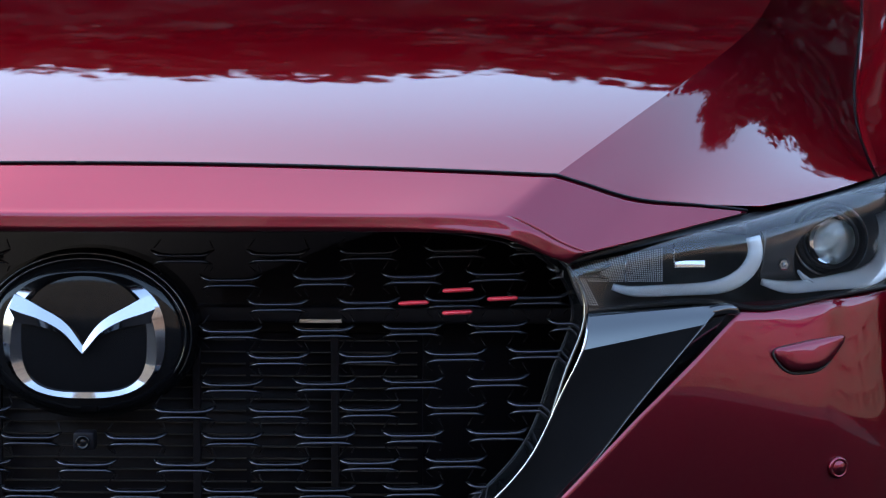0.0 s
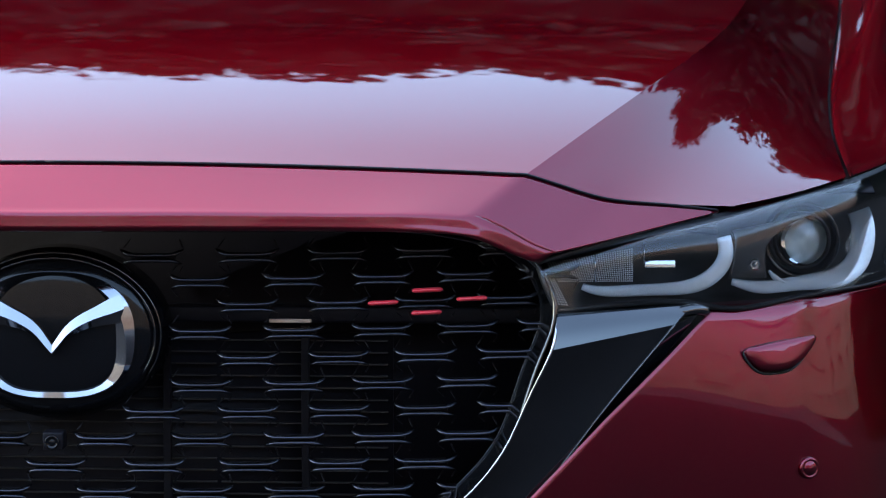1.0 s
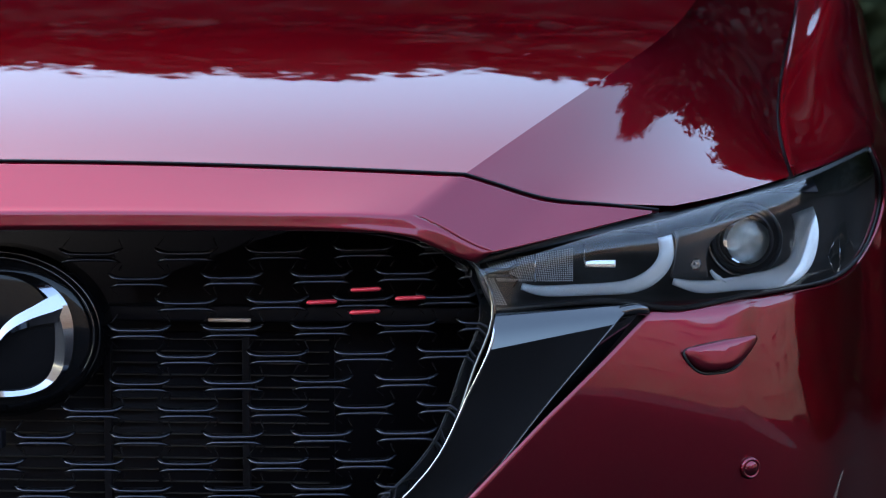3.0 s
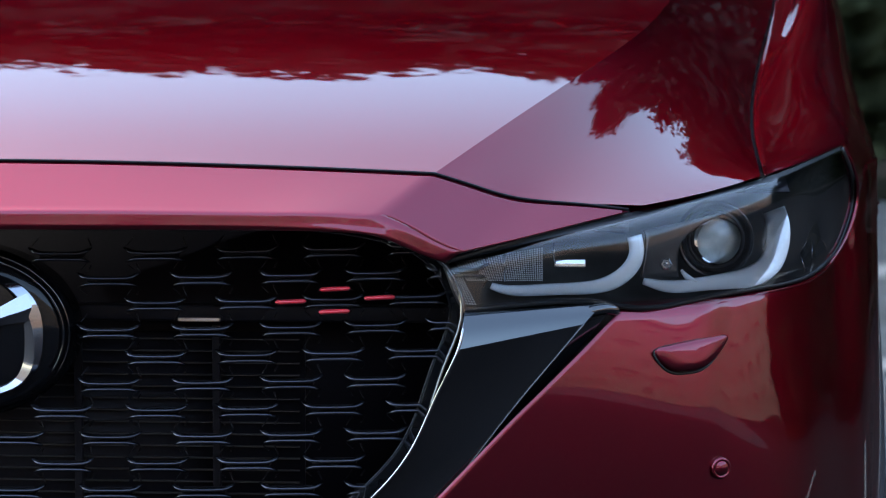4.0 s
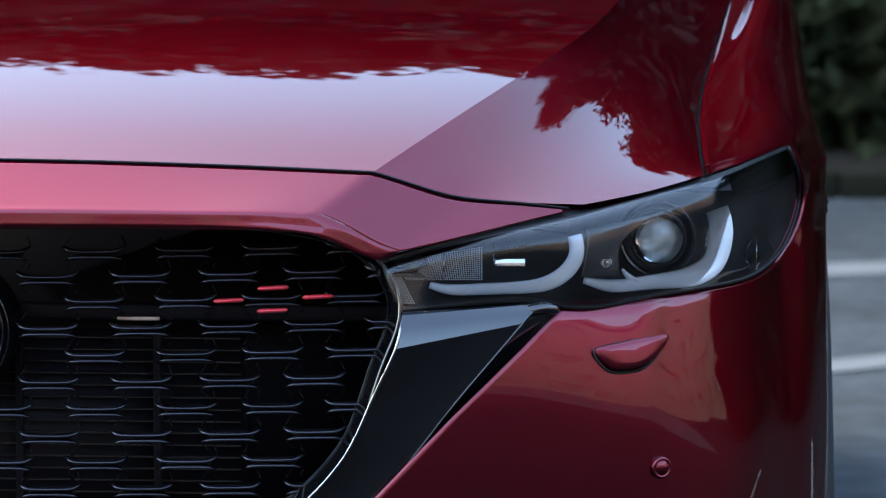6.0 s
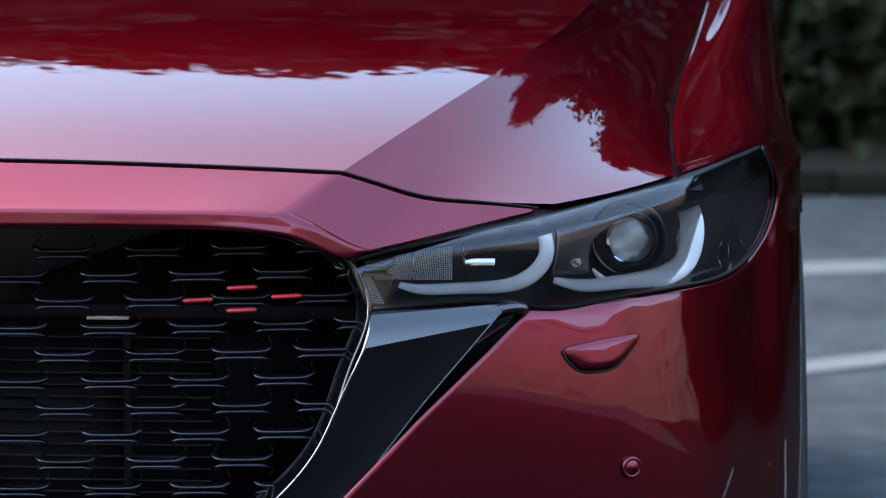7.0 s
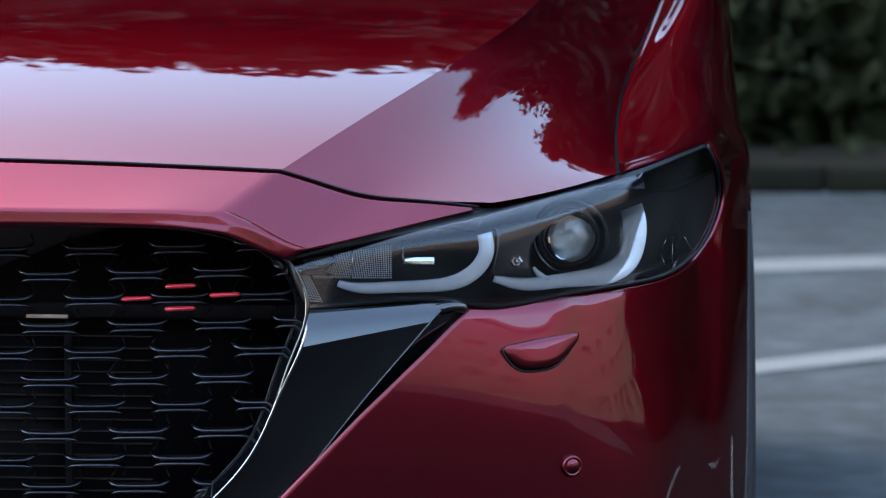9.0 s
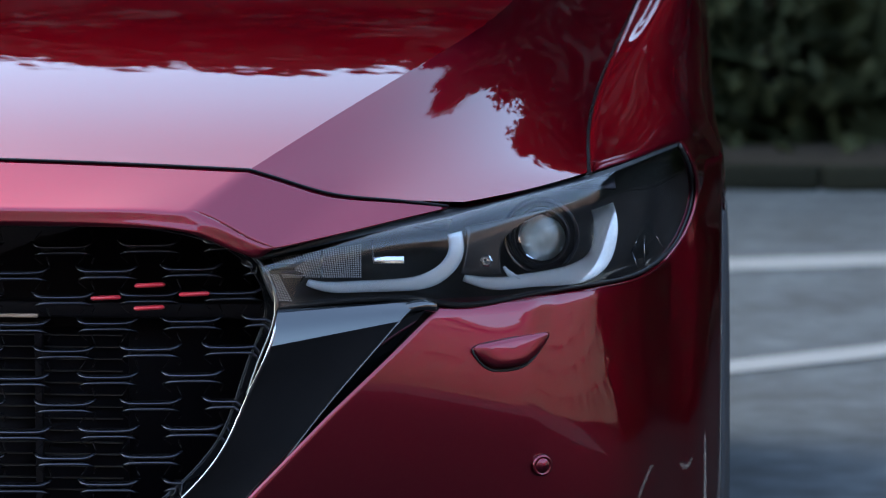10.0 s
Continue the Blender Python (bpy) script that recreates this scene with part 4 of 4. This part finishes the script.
    part("light_guide", ribbon_bm(g2, widths([0.0032, 0.0060, 0.0066, 0.0072, 0.0090, 0.0112, 0.0122, 0.0126, 0.0122], 52), 0.012), GUIDE_WHITE, body, "milky white light guide, unlit")
    # projector
    eye = Vector((0.766, 0.182, 0.894))
    way = Vector((0.10, -1, 0.03)).normalized()
    part("projector_pocket", lathe_bm([(0.0405, -0.014), (0.0400, 0.001), (0.0385, 0.003), (0.0345, -0.003), (0.0315, -0.012)], eye, way, 44), GLOSS_BLACK, body)
    part("projector_bowl", lathe_bm([(0.0266, -0.002), (0.021, -0.0032), (0.0195, -0.0022), (0.0125, -0.0040), (0.0110, -0.0028), (0.004, -0.0048), (0.0, -0.0044)], eye, way, 36), BOWL, body)
    part("projector_lens", lathe_bm([(0.0, -0.001), (0.0268, -0.001), (0.0272, 0.004), (0.0245, 0.011), (0.018, 0.0175), (0.009, 0.0215), (0.0, 0.0225)], eye, way, 40), PROJECTOR, body, "clear round projector lens")
    part("lens_ring", lathe_bm([(0.0268, 0.002), (0.0275, 0.007), (0.0298, 0.006), (0.0305, -0.004)], eye, way, 40), SATIN_BLACK, body)
    small = Vector((0.714, 0.097, 0.877))
    part("small_lamp", lathe_bm([(0.0068, -0.004), (0.0068, 0.003), (0.0050, 0.004), (0.0046, 0.001), (0.0030, 0.001), (0.0024, 0.004), (0.0, 0.0045)], small, way, 6), REFLECTOR, body, smooth=False)
    bit = spline([(0.730, 0.130, 0.867), (0.737, 0.130, 0.859), (0.747, 0.134, 0.855)], 10)
    part("trim_strip", ribbon_bm(bit, widths([0.0015, 0.0034, 0.0012], 10), 0.004), GUIDE_WHITE, body)
    # middle bezel between the two chambers
    brow = loft([[(0.691, 0.112, 0.910), (0.724, 0.140, 0.914), (0.801, 0.202, 0.929)], [(0.694, 0.106, 0.892), (0.721, 0.132, 0.894), (0.730, 0.140, 0.895)], [(0.689, 0.098, 0.862), (0.713, 0.120, 0.860), (0.728, 0.130, 0.860)]], 18, 14)
    sheet("middle_bezel", brow, (0, -1, 0.1), BEZEL_GREY, body, False, 0.002)
    # ribbed clear reflector: small pillows side by side
    bm = bmesh.new()
    a0, a1, b0, b1 = (np.array(q) for q in ((0.503, 0.022, 0.885), (0.590, 0.062, 0.897), (0.515, 0.022, 0.866), (0.590, 0.062, 0.862)))
    nx, nz = 36, 16

    def spot(i, j):
        f, g = i / nx, j / nz
        return (a0 * (1 - f) + a1 * f) * (1 - g) + (b0 * (1 - f) + b1 * f) * g

    for i in range(nx):
        for j in range(nz):
            q = [spot(i + 0.16, j + 0.16), spot(i + 0.84, j + 0.16), spot(i + 0.84, j + 0.84), spot(i + 0.16, j + 0.84)]
            mid_q = sum(q) / 4 + np.array([0, -0.0011, 0])
            vs = [bm.verts.new(c) for c in q]
            top_v = bm.verts.new(mid_q)
            for k in range(4):
                bm.faces.new((vs[k], vs[(k + 1) % 4], top_v))
    bmesh.ops.recalc_face_normals(bm, faces=bm.faces)
    part("ribbed_reflector", bm, RIBBED, body, "ribbed clear reflector", smooth=False)
    part("divider", tube_bm([(0.552, 0.040, 0.893), (0.552, 0.040, 0.864)], 0.0012, 0.0012, 6), SATIN_CHROME, body)
    bm = bmesh.new()
    a0, a1, b0, b1 = (np.array(q) for q in ((0.496, 0.006, 0.881), (0.512, 0.014, 0.870), (0.511, 0.000, 0.845), (0.526, 0.012, 0.843)))
    nx, nz = 6, 12
    for i in range(nx):
        for j in range(nz):
            q = [spot(i + 0.16, j + 0.16), spot(i + 0.84, j + 0.16), spot(i + 0.84, j + 0.84), spot(i + 0.16, j + 0.84)]
            vs = [bm.verts.new(c) for c in q]
            top_v = bm.verts.new(sum(q) / 4 + np.array([0, -0.0009, 0]))
            for k in range(4):
                bm.faces.new((vs[k], vs[(k + 1) % 4], top_v))
    bmesh.ops.recalc_face_normals(bm, faces=bm.faces)
    part("ribbed_corner", bm, RIBBED, body, smooth=False)
    part("mirror_strip", block_bm(-0.016, 0.016, -0.002, 0.002, -0.0042, 0.0042, 0.001), REFLECTOR, body).matrix_basis = pose(*(0.617, 0.066, 0.880), -16, 0, 0)
    part("mirror_post", tube_bm([(0.601, 0.062, 0.901), (0.601, 0.062, 0.880)], 0.0010, 0.0010, 6), SATIN_CHROME, body)
    # fine ribs in the outer corner
    for p, q in (((0.859, 0.300, 0.865), (0.866, 0.300, 0.847)), ((0.872, 0.310, 0.882), (0.872, 0.305, 0.849)), ((0.885, 0.340, 0.878), (0.894, 0.365, 0.860)), ((0.858, 0.300, 0.865), (0.865, 0.300, 0.880))):
        part("corner_rib", tube_bm([p, q], 0.0006, 0.0006, 5), SATIN_CHROME, body)
    return body


BEZEL_GREY = surface("lamp_bezel_grey", (0.035, 0.031, 0.029), 0.3, 0.3, 0.2, broad=0.2, broad_scale=25)
RIBBED = surface("ribbed_reflector", (0.88, 0.87, 0.85), 0.2, 0.45, broad=0.25, broad_scale=60)
PROJECTOR = clear_cover("projector_glass", (0.92, 0.93, 0.92), 1.6)
BOWL = surface("projector_bowl_metal", (0.88, 0.87, 0.82), 0.6, 0.0, broad=0.3, broad_scale=90)
lamp = headlamp()
mirrored(lamp, car)

# ---------------------------------------------------------------- washer cap and parking sensor
ring = polyline([(0.700, 0.062, 0.793), (0.714, 0.073, 0.796), (0.748, 0.099, 0.800), (0.775, 0.130, 0.800), (0.771, 0.120, 0.789), (0.764, 0.107, 0.779), (0.755, 0.095, 0.771), (0.745, 0.087, 0.768), (0.722, 0.072, 0.768), (0.715, 0.068, 0.772), (0.708, 0.065, 0.780), (0.700, 0.062, 0.793)], 64)
ring = ring[:-1]
for _ in range(6):
    ring = (np.roll(ring, 1, 0) + 2 * ring + np.roll(ring, -1, 0)) / 4
ring = np.concatenate([ring, ring[:1]])
mid = ring[:-1].mean(0)
out_way = np.array([0.50, -0.83, 0.25])
flat = ring - 0.85 * ((ring - mid) @ out_way)[:, None] * out_way
net = np.stack([mid + ((ring if d < 0.004 else flat) - mid) * k + d * out_way for k, d in ((0.985, -0.006), (0.975, 0.002), (0.945, 0.0065), (0.88, 0.0085), (0.5, 0.0095), (0.02, 0.0098))])
cap = sheet("washer_cap", net, (0.3, -1, 0), PAINT, car, False, 0, "red headlamp washer cap")
part("gap", tube_bm(ring[:-1] + np.array([0.0, 0.0025, -0.0016]), 0.0015, 0.0015, 6, up=(0, 1, 0), closed=True), RUBBER, cap)
mirrored(cap, car)
spot = Vector((0.770, 0.103, 0.666))
sensor = part("parking_sensor", lathe_bm([(0.0115, -0.01), (0.0115, 0.005), (0.010, 0.007), (0.0085, 0.007), (0.0078, 0.0055), (0.007, 0.007), (0.0, 0.0075)], spot, (0.45, -0.9, 0), 28), PAINT, car, "round red parking sensor")
mirrored(sensor, car)
